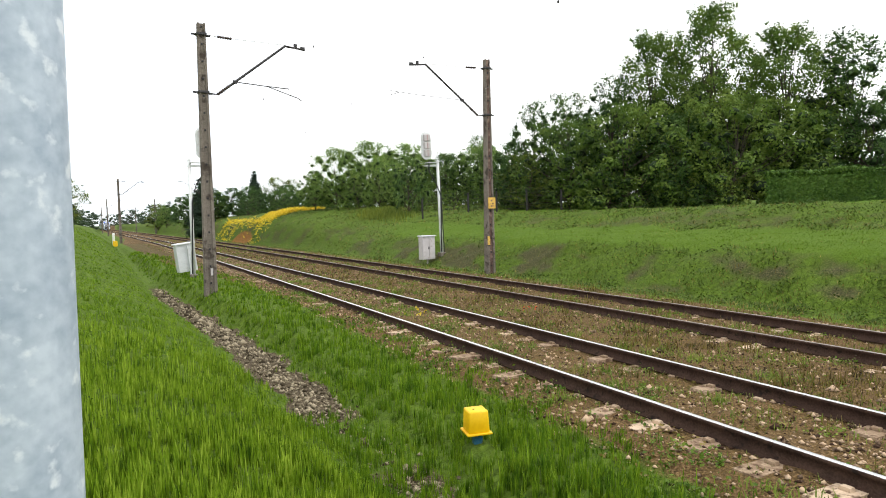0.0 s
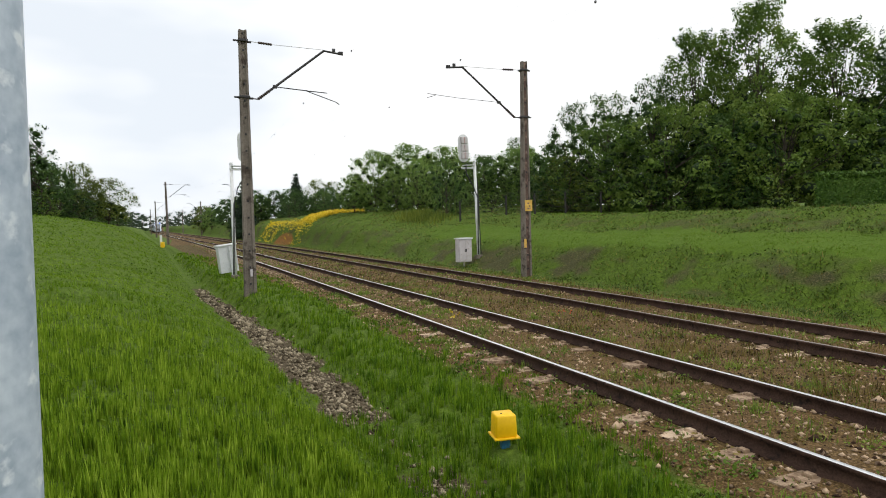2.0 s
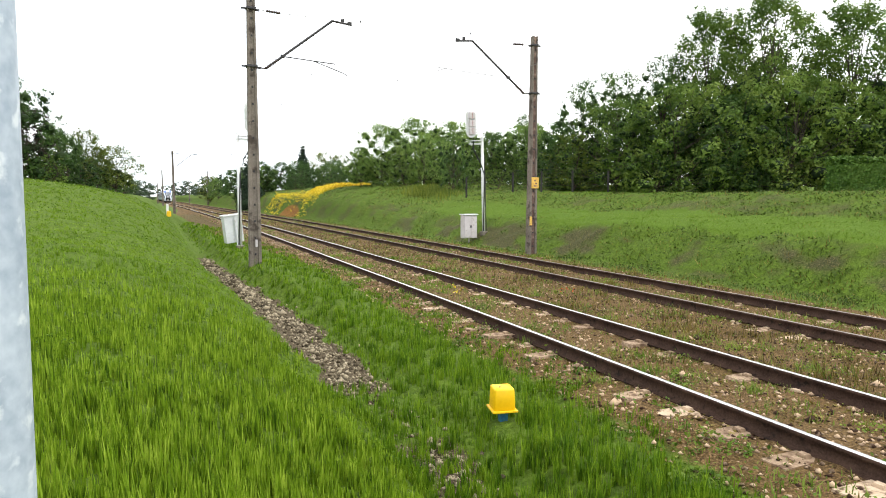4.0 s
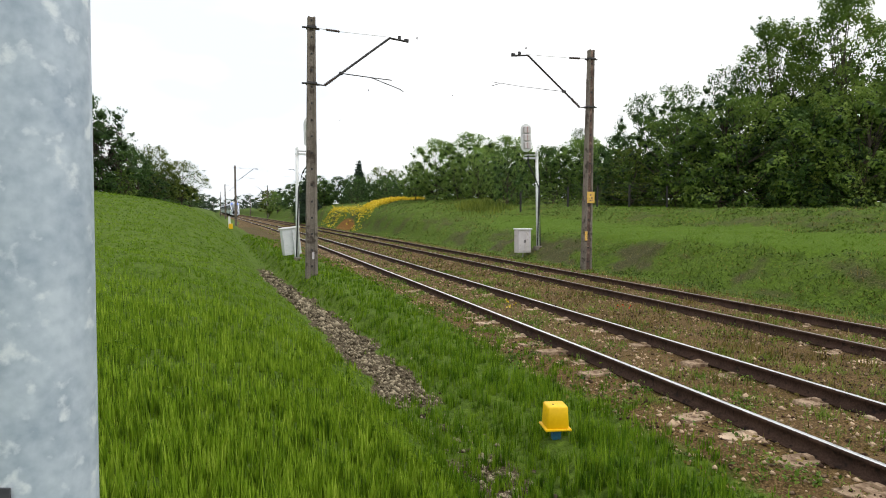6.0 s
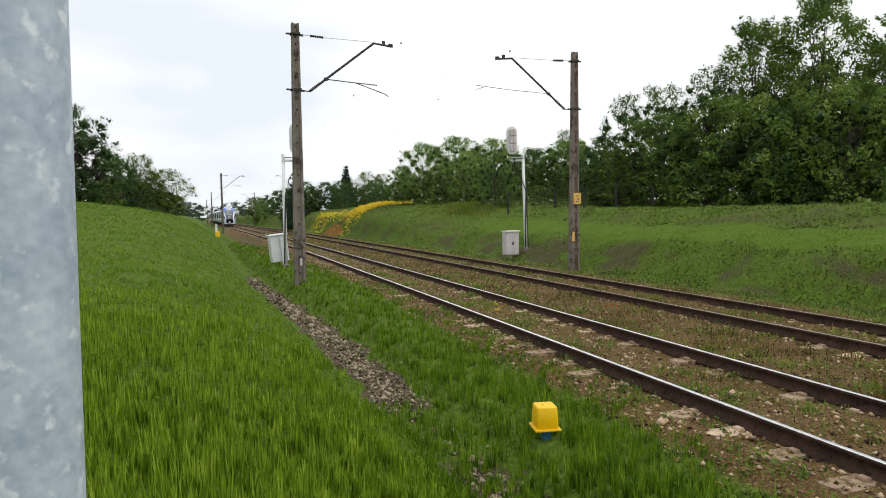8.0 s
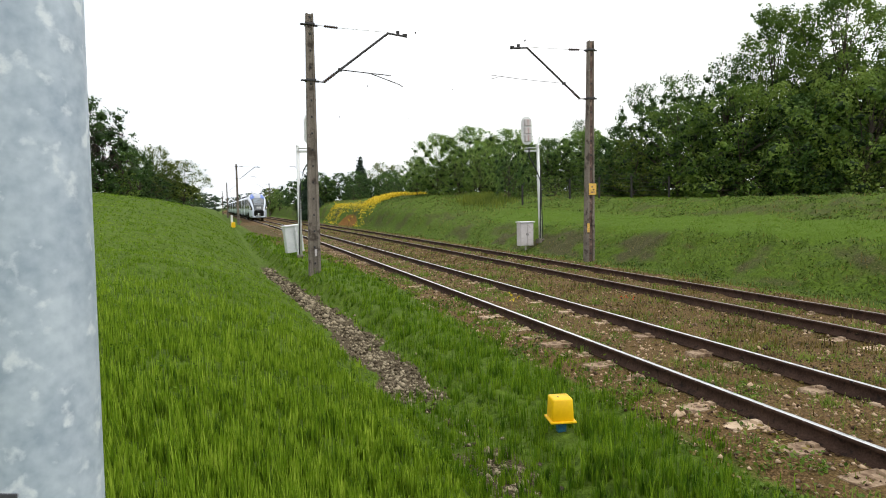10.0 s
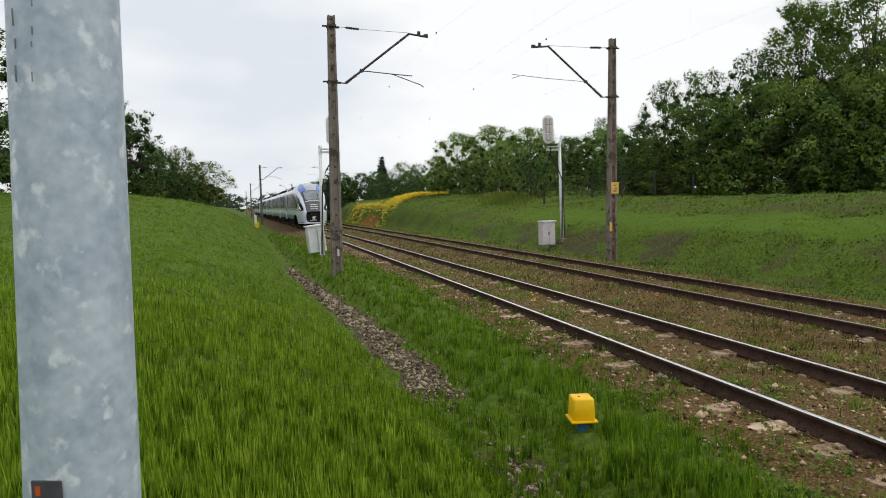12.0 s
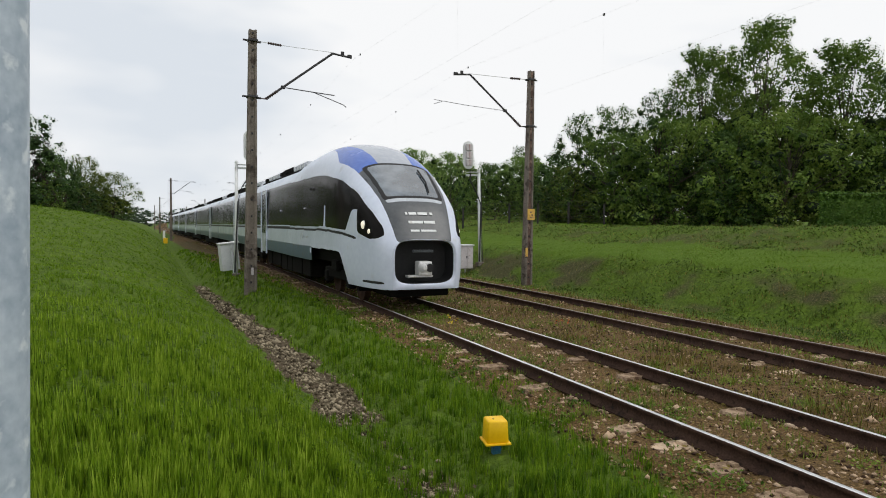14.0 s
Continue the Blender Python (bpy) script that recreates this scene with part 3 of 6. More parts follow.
    if side > 0:
        ends = [m, m + Vector((1.0, 0, -0.06)), m + Vector((1.62, 0, -0.09))]
        bm = tube(fresh(), ends, 0.016, 6)
        tube(bm, [m + Vector((0.95, 0, -0.06)), m + Vector((1.9, 0, -0.36)), m + Vector((2.0, 0, -0.43))], 0.014, 6)
    else:
        ends = [m, m + Vector((-1.6, 0, 0.06)), m + Vector((-2.75, 0, 0.14))]
        bm = tube(fresh(), ends, 0.009, 6)
        tube(bm, [m + Vector((-2.45, 0, 0.10)), m + Vector((-2.75, 0, 0.0))], 0.010, 6)
    part("registration_arm", bm, M_STEEL, t)
    bm = fresh()
    box(bm, m, (0.12, 0.08, 0.10), 0.015)
    part("arm_joint", bm, M_STEEL, t)
    return t


mast = catenary_mast(2.27, 20.0, 1, 7.83, 0.55)
mast_r = catenary_mast(12.02, 20.0, -1, 7.62, 0.5, True, "rust-stained concrete catenary mast with yellow warning plate")
g0 = 0.1 - at_land(12.02, 20.0)
bm = box(fresh(), (0.02, -0.185, 2.42 + g0), (0.30, 0.012, 0.40), 0.004)
plate = part("warning_plate", bm, M_PLATE, mast_r, "yellow warning plate with brown marks")
for zz, xx in ((2.50, 0.0), (2.40, 0.05), (2.31, 0.0)):
    part("plate_mark", box(fresh(), (xx, -0.1925, zz + g0), (0.07, 0.004, 0.05), 0.001), M_MASTPATCH, plate)
part("painted_mark", box(fresh(), (-0.13, -0.175, 1.05 + g0), (0.10, 0.02, 0.32), 0.004), M_PLATE, mast_r, "faded yellow painted patch")
part("painted_mark", box(fresh(), (0.05, -0.17, 1.35 + g0), (0.08, 0.02, 0.4), 0.004), M_CONC, mast_r, "flaking patch")
g1 = 0.1 - at_land(2.27, 20.0)
part("painted_mark", box(fresh(), (0.03, -0.170, 0.55 + g1), (0.07, 0.02, 0.22), 0.004), M_PINKBOX, mast, "faded white painted patch")
for yy in (92, 164, 236):
    catenary_mast(2.2 + float(bend(yy)) - (0.25 if yy == 92 else 0), yy, 1, 8.3 if yy > 100 else 8.05)
    catenary_mast(12.2 + float(bend(yy)), yy, -1, 8.1)


def line_wires():
    for name, u in (("overhead_line", 5.6), ("overhead_line", 9.35)):
        t = thing(name, "thin overhead contact line with catenary wire and droppers", "overhead line")
        for base, sag, nm in ((5.55, 0.0, "contact_wire"), (7.35, 1.1, "catenary_wire")):
            for y0 in (-52, 20, 92, 164):
                ys = np.linspace(y0, y0 + 72, 13)
                pts = [(u + float(bend(y)), y, base - sag * 4 * ((y - y0) / 72) * (1 - (y - y0) / 72)) for y in ys]
                part(nm, tube(fresh(), pts, 0.0011, 4, False), M_WIRE, t)
        for y in np.arange(5, 92, 7.2):
            k = ((y + 52) % 72) / 72
            zt = 7.35 - 1.1 * 4 * k * (1 - k)
            part("dropper", tube(fresh(), [(u + float(bend(y)), y, 5.55), (u + float(bend(y)), y, zt)], 0.0007, 4, False), M_WIRE, t)
            part("dropper_clamp", box(fresh(), (u + float(bend(y)), y, zt), (0.03, 0.06, 0.06), 0.008), M_STEEL, t)


line_wires()

# ---------------------------------------------------------------- signals, cabinets, marker


def signal(x, y, height, lean, side, label):
    """A white signal mast with a bracket carrying a long signal head, seen from behind; side: where the head hangs."""
    zb = at_land(x, y)
    t = thing("railway_signal", label, "signal", pose(x, y, zb - 0.05, 0, lean, 0), "signals at the tracks")
    h = height - zb + 0.05
    part("footing", box(fresh(), (0, 0, 0.08), (0.30, 0.30, 0.2), 0.03), M_CONC, t)
    part("post", tube(fresh(), [(0, 0, 0.1), (0, 0, h - 1.35)], [0.075, 0.065], 12), M_WHITE, t, smooth=True)
    part("post_cap", tube(fresh(), [(0, 0, h - 1.35), (0, 0, h - 1.28)], [0.08, 0.05], 12), M_WHITE, t)
    bm = box(fresh(), (side * 0.28, 0, h - 1.55), (0.7, 0.12, 0.08), 0.012)
    box(bm, (side * 0.28, 0, h - 1.42), (0.55, 0.3, 0.03), 0.008)
    part("bracket", bm, M_WHITE, t)
    # head: an upright plate with rounded ends, lamp housings behind it
    bm = fresh()
    hx, hh, hw = side * 0.52, 0.62, 0.26
    ring = [(hx + hw * math.cos(a), h - 0.66 + (hh - hw) * (1 if math.sin(a) > 0 else -1) + hw * math.sin(a)) for a in np.linspace(0, 2 * math.pi, 25)[:-1]]
    f = bm.faces.new([bm.verts.new((px, -0.02, pz)) for px, pz in ring])
    ext = bmesh.ops.extrude_face_region(bm, geom=[f])
    for v in ext["geom"]:
        if isinstance(v, bmesh.types.BMVert):
            v.co.y += 0.04
    bmesh.ops.recalc_face_normals(bm, faces=bm.faces)
    head = part("signal_head", bm, M_WHITE, t, "white-edged signal head seen from behind")
    for i, zz in enumerate((h - 0.32, h - 0.66, h - 1.0)):
        part("lamp_housing", box(fresh(), (hx, -0.09, zz), (0.30, 0.14, 0.30), 0.03), M_PINKBOX, head, "faded pinkish lamp housing")
        part("housing_rib", box(fresh(), (hx, -0.165, zz), (0.03, 0.02, 0.26), 0.005), M_REDRIM, head)
        part("lamp_hood", tube(fresh(), [(hx, 0.03, zz), (hx, 0.28, zz)], [0.12, 0.13], 12, False), M_BLACK, head)
    bm = tube(fresh(), [(side * 0.46, -0.1, h - 1.3), (side * 0.5, -0.12, h - 1.8), (side * 0.2, -0.1, h - 2.3), (0.05, -0.09, h - 2.9), (-0.06, -0.09, 0.2)], 0.028, 6)
    part("cable", bm, M_BLACK, t, "black cable hose")
    if side > 0:
        return t
    for k in (-0.17, 0.17):
        part("ladder_rail", tube(fresh(), [(0.22 + k * 0.3, 0.25 + k, 0.0), (0.17 + k * 0.3, 0.2 + k, 0.62 * h)], 0.02, 5), M_STEEL, t)
    for i in range(int(h * 0.62 / 0.32)):
        part("ladder_rung", tube(fresh(), [(0.16, 0.06, 0.2 + i * 0.32), (0.26, 0.40, 0.2 + i * 0.32)], 0.012, 5), M_STEEL, t)
    return t


signal(13.0, 25.75, 5.84, -1.4, -1, "white railway signal post with rounded head seen from behind")
signal(2.43, 26.2, 5.75, 0.3, 1, "white railway signal post with black cable beside a mast")


def cabinet(x, y, w, h, legs, turn, mat, lean, label, doors=True):
    zb = at_land(x, y)
    t = thing("trackside_cabinet", label, "cabinet", pose(x, y, zb, 0, lean, turn), "trackside cabinets")
    reach = (0.02, 0, legs + 0.1) if doors else (0.06, -0.22, legs + h * 0.92)
    part("post", tube(fresh(), [(reach[0], reach[1], -0.15), reach], 0.035, 8), mat, t)
    part("body", box(fresh(), (0, 0, legs + h / 2), (w, 0.36, h), 0.012), mat, t)
    for s in (-1, 1) if doors else ():
        d = part("door", box(fresh(), (s * w * 0.245, -0.186, legs + h * 0.49), (w * 0.465, 0.02, h * 0.9), 0.006), mat, t)
        part("handle", box(fresh(), (s * w * 0.05, -0.205, legs + h * 0.5), (0.02, 0.03, 0.12), 0.005), M_STEEL, d)
    bm = box(fresh(), (0, -0.01, legs + h + 0.02), (w + 0.09, 0.46, 0.05), 0.012)
    part("lid", bm, M_WHITE, t, "overhanging pale lid")
    return t


cabinet(12.31, 25.9, 0.66, 1.04, 0.20, 6, M_PINKBOX, 0.0, "faded grey metal trackside cabinet on a short post")
cabinet(2.31, 27.2, 0.72, 1.10, 0.14, 12, M_WHITEBOX, -6.0, "tilted light grey metal trackside cabinet on a post", False)


def cable_box(x, y):
    zb = at_land(x, y) - 0.025
    t = thing("cable_marker_box", "bright yellow plastic cap on a blue post in grass", "cable box", pose(x, y, zb, 0, 0, -12))
    part("post", box(fresh(), (0.01, 0, 0.0), (0.085, 0.085, 0.36), 0.008), M_BLUE, t, "worn blue post")
    part("base_stone", box(fresh(), (0.12, -0.03, -0.03), (0.11, 0.09, 0.07), 0.03), M_PALE, t)
    part("cap", box(fresh(), (0, 0, 0.25), (0.222, 0.222, 0.225), 0.018, 0.91), M_YELLOW, t, "yellow plastic cap", smooth=True)
    part("rim", box(fresh(), (0, 0, 0.135), (0.262, 0.262, 0.02), 0.006), M_YELLOW, t)
    part("bolt", tube(fresh(), [(-0.03, -0.02, 0.36), (-0.03, -0.02, 0.367)], 0.010, 8), M_STEEL, t)
    return t


cable_box(2.985, 5.53)


def marker(x, y):
    t = thing("kilometre_marker", "small white post with yellow painted foot beside the track", "marker post", pose(x, y, at_land(x, y) - 0.05))
    part("post", box(fresh(), (0, 0, 0.8), (0.3, 0.2, 1.6), 0.03, 0.9), M_WHITE, t)
    part("foot", box(fresh(), (0.15, -0.2, 0.35), (0.55, 0.4, 0.7), 0.05, 0.85), M_YELLOW, t, "yellow painted block")
    return t


marker(-0.55, 85)


def lamp_pole():
    """The zinc-coated tapering pole close to the camera, eight soft-edged sides."""
    zb = at_land(-0.24, 0.94) - 0.1
    t = thing("steel_pole", "galvanised steel pole with mottled zinc coating", "pole", pose(-0.240, 0.938, 0))

    def centre(z):
        return Vector((0.020 * (z - 1.95), 0, z))

    def radius(z):
        return 0.0695 - 0.0085 * (z - 1.95)

    bm = fresh()
    rings = []
    for z in (zb, 0.6, 1.2, 1.6, 2.0, 2.4, 3.0, 4.0, 6.0):
        ring = []
        for k in range(8):
            for j in (-0.30, 0.0, 0.30):
                a = (k + 0.5 + j) * math.pi / 4 + 0.16
                ring.append(bm.verts.new(centre(z) + Vector((math.cos(a), math.sin(a), 0)) * radius(z) * (0.985 if j == 0 else 0.972)))
        rings.append(ring)
    for r, q in zip(rings, rings[1:]):
        for j in range(len(r)):
            bm.faces.new((r[j], r[(j + 1) % len(r)], q[(j + 1) % len(r)], q[j]))
    bm.faces.new(rings[-1])
    part("shaft", bm, M_GALV, t, smooth=True)
    part("base_flange", tube(fresh(), [(-0.03, 0, zb + 0.05), (-0.03, 0, zb + 0.14)], 0.13, 16), M_GALV, t)
    rng = random.Random(3)
    for a0 in (-1.92, -2.32):
        for i in range(9):
            z = 2.14 + i * 0.03 + rng.uniform(-0.012, 0.012)
            a = a0 + rng.uniform(-0.05, 0.05)
            p = centre(z) + Vector((math.cos(a), math.sin(a), 0)) * (radius(z) * 0.972 + 0.0004)
            part("scratch", box(fresh(), p, (0.0016, 0.0012, rng.uniform(0.006, 0.022)), 0.0003, 1.0, Matrix.Rotation(a + math.pi / 2, 3, "Z")), M_SEAM, t)
    a, z = -1.93, 1.609
    p = centre(z) + Vector((math.cos(a), math.sin(a), 0)) * (radius(z) * 0.972 + 0.001)
    part("sticker", box(fresh(), p, (0.040, 0.003, 0.05), 0.001, 1.0, Matrix.Rotation(a + math.pi / 2, 3, "Z")), M_STICKER, t, "dark sticker")
    a -= 0.16
    p = centre(z + 0.012) + Vector((math.cos(a), math.sin(a), 0)) * (radius(z) * 0.972 + 0.003)
    part("sticker_mark", box(fresh(), p, (0.008, 0.002, 0.012), 0.0005, 1.0, Matrix.Rotation(a + math.pi / 2, 3, "Z")), M_POPPY, t, "red mark on the sticker")


lamp_pole()

# ---------------------------------------------------------------- fence on the bank


def fence():
    t = thing("fence", "dark posts with wire mesh along the top of the bank", "fence")
    pts = [(17.9, 38.0), (20.6, 36.6), (22.2, 35.65), (23.86, 34.57), (25.67, 33.25)]
    pts.sort()
    for i, (x, y) in enumerate(pts):
        z = at_land(x, y)
        part("fence_post", box(fresh(), (x, y, z + 0.6), (0.10, 0.10, 1.5), 0.012), M_POSTDARK, t)
    for (x0, y0), (x1, y1) in zip(pts, pts[1:]):
        for k in range(6):
            h = 0.15 + k * 0.26
            part("fence_wire", tube(fresh(), [(x0, y0, at_land(x0, y0) + h), (x1, y1, at_land(x1, y1) + h)], 0.006, 4, False), M_MESHDARK, t)


fence()

# ---------------------------------------------------------------- trees


def leaf_cloud(rng, centres, radii, per, size, flat=0.8):
    """Small pointed leaves on and in a set of clumps."""
    vs = []
    for c, r in zip(centres, radii):
        n = max(6, int(per * r * r))
        d = rng.normal(size=(n, 3))
        d /= np.linalg.norm(d, axis=1)[:, None]
        k = rng.uniform(0.40, 1.12, n)
        p = c + d * (k * r)[:, None] * np.array([1, 1, flat])
        p += rng.normal(scale=0.09 * r, size=(n, 3))
        nrm = d * 0.9 + rng.normal(size=(n, 3)) * 0.45 + np.array([0, 0, 0.35])
        nrm /= np.linalg.norm(nrm, axis=1)[:, None]
        t = np.cross(nrm, rng.normal(size=(n, 3)))
        t /= np.linalg.norm(t, axis=1)[:, None]
        b = np.cross(nrm, t)
        s = (size * rng.uniform(0.6, 1.3, n))[:, None]
        q = np.stack([p - t * s * 0.5, p + b * s * 0.34 + nrm * s * 0.08, p + t * s * 0.55 - nrm * s * 0.1, p - b * s * 0.34 + nrm * s * 0.05], 1)
        vs.append(q.reshape(-1, 3))
    v = np.concatenate(vs)
    return v, np.arange(len(v)).reshape(-1, 4)


ICO = bmesh.new()
bmesh.ops.create_icosphere(ICO, subdivisions=1, radius=1.0)
ICO_V = np.array([v.co[:] for v in ICO.verts])
ICO_F = np.array([[v.index for v in f.verts] for f in ICO.faces])
ICO.free()


def tree_kind(seed, height, width, base, leaf, sparse=1.0, size=0.30, trunk=0.16, bark=None, clumps=46, lean_top=0.75, solid=0.82):
    """A tree of its own mesh set at the origin: tapered trunk, limbs, and a crown of clumps. base: height of the lowest
    leaves; solid: the share of the crown's height that is closed within by shade-dark cores.
    """
    rng = np.random.default_rng(seed)
    clumps = int(clumps * 1.35)
    t = thing("tree", "broad-leaved tree with dense green crown", "tree")
    bm = fresh()
    top = height * 0.8
    pts, rad = [], []
    ox, oy = 0.0, 0.0
    for i in range(7):
        k = i / 6
        pts.append((ox, oy, k * top - 0.3))
        rad.append(trunk * (1 - 0.88 * k))
        ox, oy = ox + rng.normal() * 0.12, oy + rng.normal() * 0.12
    tube(bm, pts, rad, 8)
    cen, rr, core_v, core_f = [], [], [], []
    count = 0
    for i in range(clumps):
        k = (i + rng.uniform(0, 1)) / clumps
        z = base + (height - base) * k
        w = width / 2 * math.sqrt(max(0.05, 1 - (2 * abs(k - 0.40) / 1.25) ** 2.2)) * (1 if k < 0.6 else lean_top + (1 - lean_top) * (1 - k) / 0.4)
        a, q = i * 2.4 + rng.uniform(-0.4, 0.4), math.sqrt(rng.uniform(0.08, 1.0))
        r = rng.uniform(0.075, 0.165) * min(width, height * 0.9) * (1.15 - 0.50 * k)
        c = np.array([math.cos(a) * w * q, math.sin(a) * w * q, max(r * 0.5, min(z, height - r * 0.7))])
        cen.append(c), rr.append(r)
        # sprays of twigs that break the outline
        for _ in range(2):
            dv = rng.normal(size=3) + np.array([0, 0, 0.5]) + np.array([c[0], c[1], 0]) / max(w, 0.3) * 0.7
            dv /= np.linalg.norm(dv)
            cen.append(c + dv * r * rng.uniform(0.85, 1.35) * np.array([1, 1, 0.9])), rr.append(r * rng.uniform(0.22, 0.42))
        if k < solid:
            # dark lump that fills the clump and stands in for its inner shade
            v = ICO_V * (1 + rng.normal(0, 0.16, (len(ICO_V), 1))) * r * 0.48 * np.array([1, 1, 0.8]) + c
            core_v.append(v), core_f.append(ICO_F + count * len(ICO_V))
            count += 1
        if i % 2 == 0:
            j = min(5, max(1, int(k * 5)))
            s = Vector(pts[j])
            m = s.lerp(Vector(c), 0.5) + Vector((0, 0, -0.15))
            tube(bm, [s, m, Vector(c)], [rad[j] * 0.5, rad[j] * 0.3, 0.015], 5)
    part("trunk", bm, bark or M_BARK, t)
    v, f = leaf_cloud(rng, cen, rr, 250 * sparse, size * 0.61)
    sheet("crown", v, f, leaf, t)
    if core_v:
        sheet("inner_foliage", np.concatenate(core_v), np.concatenate(core_f), M_CROWN_SHADE, t)
    return t


def fir_kind(seed, height, width):
    rng = np.random.default_rng(seed)
    t = thing("fir_tree", "dark green conical fir tree", "tree")
    part("trunk", tube(fresh(), [(0, 0, -0.3), (0, 0, height * 0.97)], [0.2, 0.02], 7), M_BARK, t)
    cen, rr = [], []
    for i in range(16):
        k = i / 15
        w = width / 2 * (1 - k) + 0.12
        for j in range(max(2, int(8 * (1 - k)) + 1)):
            a = rng.uniform(0, 2 * math.pi)
            q = rng.uniform(0.45, 1.0)
            cen.append(np.array([math.cos(a) * w * q, math.sin(a) * w * q, 0.8 + k * (height - 0.9) - 0.18 * w * q]))
            rr.append(0.36 * w + 0.50)
    v, f = leaf_cloud(rng, cen, rr, 170, 0.34, 0.4)
    sheet("crown", v, f, M_FIR, t)
    return t


KINDS = {
    "oak": tree_kind(1, 8.0, 8.0, 1.0, M_LEAF_FRESH),
    "bush": tree_kind(2, 6.8, 9.0, 0.2, M_LEAF, 1.0, 0.30, 0.14, None, 56),
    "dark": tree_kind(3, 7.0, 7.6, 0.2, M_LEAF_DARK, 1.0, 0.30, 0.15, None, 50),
    "tall": tree_kind(4, 12.5, 7.5, 1.5, M_LEAF, 1.6, 0.27, 0.2, None, 72, 0.7, 0.5),
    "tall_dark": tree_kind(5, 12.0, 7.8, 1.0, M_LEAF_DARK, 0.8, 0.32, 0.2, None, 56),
    "young": tree_kind(6, 5.0, 3.6, 0.5, M_LEAF_WARM, 1.3, 0.24, 0.09, None, 26),
    "purple": tree_kind(7, 6.0, 6.0, 0.2, M_LEAF_PURPLE, 1.0, 0.30, 0.14, None, 40),
    "shrub": tree_kind(8, 2.6, 3.8, 0.0, M_LEAF, 1.6, 0.22, 0.07, None, 24),
    "shrub_dark": tree_kind(9, 3.4, 4.2, 0.0, M_LEAF_DARK, 1.4, 0.24, 0.08, None, 28),
    "fir": fir_kind(10, 9.0, 4.0),
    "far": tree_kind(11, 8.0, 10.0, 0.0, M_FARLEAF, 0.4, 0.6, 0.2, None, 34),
    "airy": tree_kind(12, 6.5, 5.4, 1.2, M_LEAF_WARM, 0.9, 0.27, 0.1, None, 44, 0.75, 0.35),
}
LABELS = {
    "oak": "leafy green oak behind the fence on the bank", "bush": "wide green tree with branches down to the grass", "dark": "dense dark green tree on the bank",
    "tall": "tall airy tree with gaps in its crown", "tall_dark": "tall dark green tree behind the bushes", "young": "small yellow-green tree with young leaves",
    "purple": "dark purple-leaved bush on the bank", "shrub": "low rounded green shrub in grass", "shrub_dark": "low dark green shrub on the bank",
    "fir": "dark green conical fir above the far trees", "far": "hazy distant woodland tree along the line", "airy": "light green tree with thin open crown",
}
FIRST = set()


def plant(kind, x, y, top, wide=1.0, turn=None):
    """Sets a tree so that its crown ends at the height top."""
    src = KINDS[kind]
    zb = at_land(x, y)
    full = {"oak": 8.0, "bush": 6.8, "dark": 7.0, "tall": 12.5, "tall_dark": 12.0, "young": 5.0, "purple": 6.0, "shrub": 2.6, "shrub_dark": 3.4, "fir": 9.0, "far": 8.0, "airy": 6.5}[kind]
    k = (top - zb) / full
    rz = (x * 37.7 + y * 91.3) % 360 if turn is None else turn
    if kind in FIRST:
        ob = copy_thing(src, pose(x, y, zb, 0, 0, rz))
    else:
        ob = src
        FIRST.add(kind)
        ob.matrix_basis = pose(x, y, zb, 0, 0, rz)
    ob.scale = (k * wide, k * wide, k)
    return tagged(ob, LABELS[kind], "tree" if "shrub" not in kind else "shrub", "trees along the line")


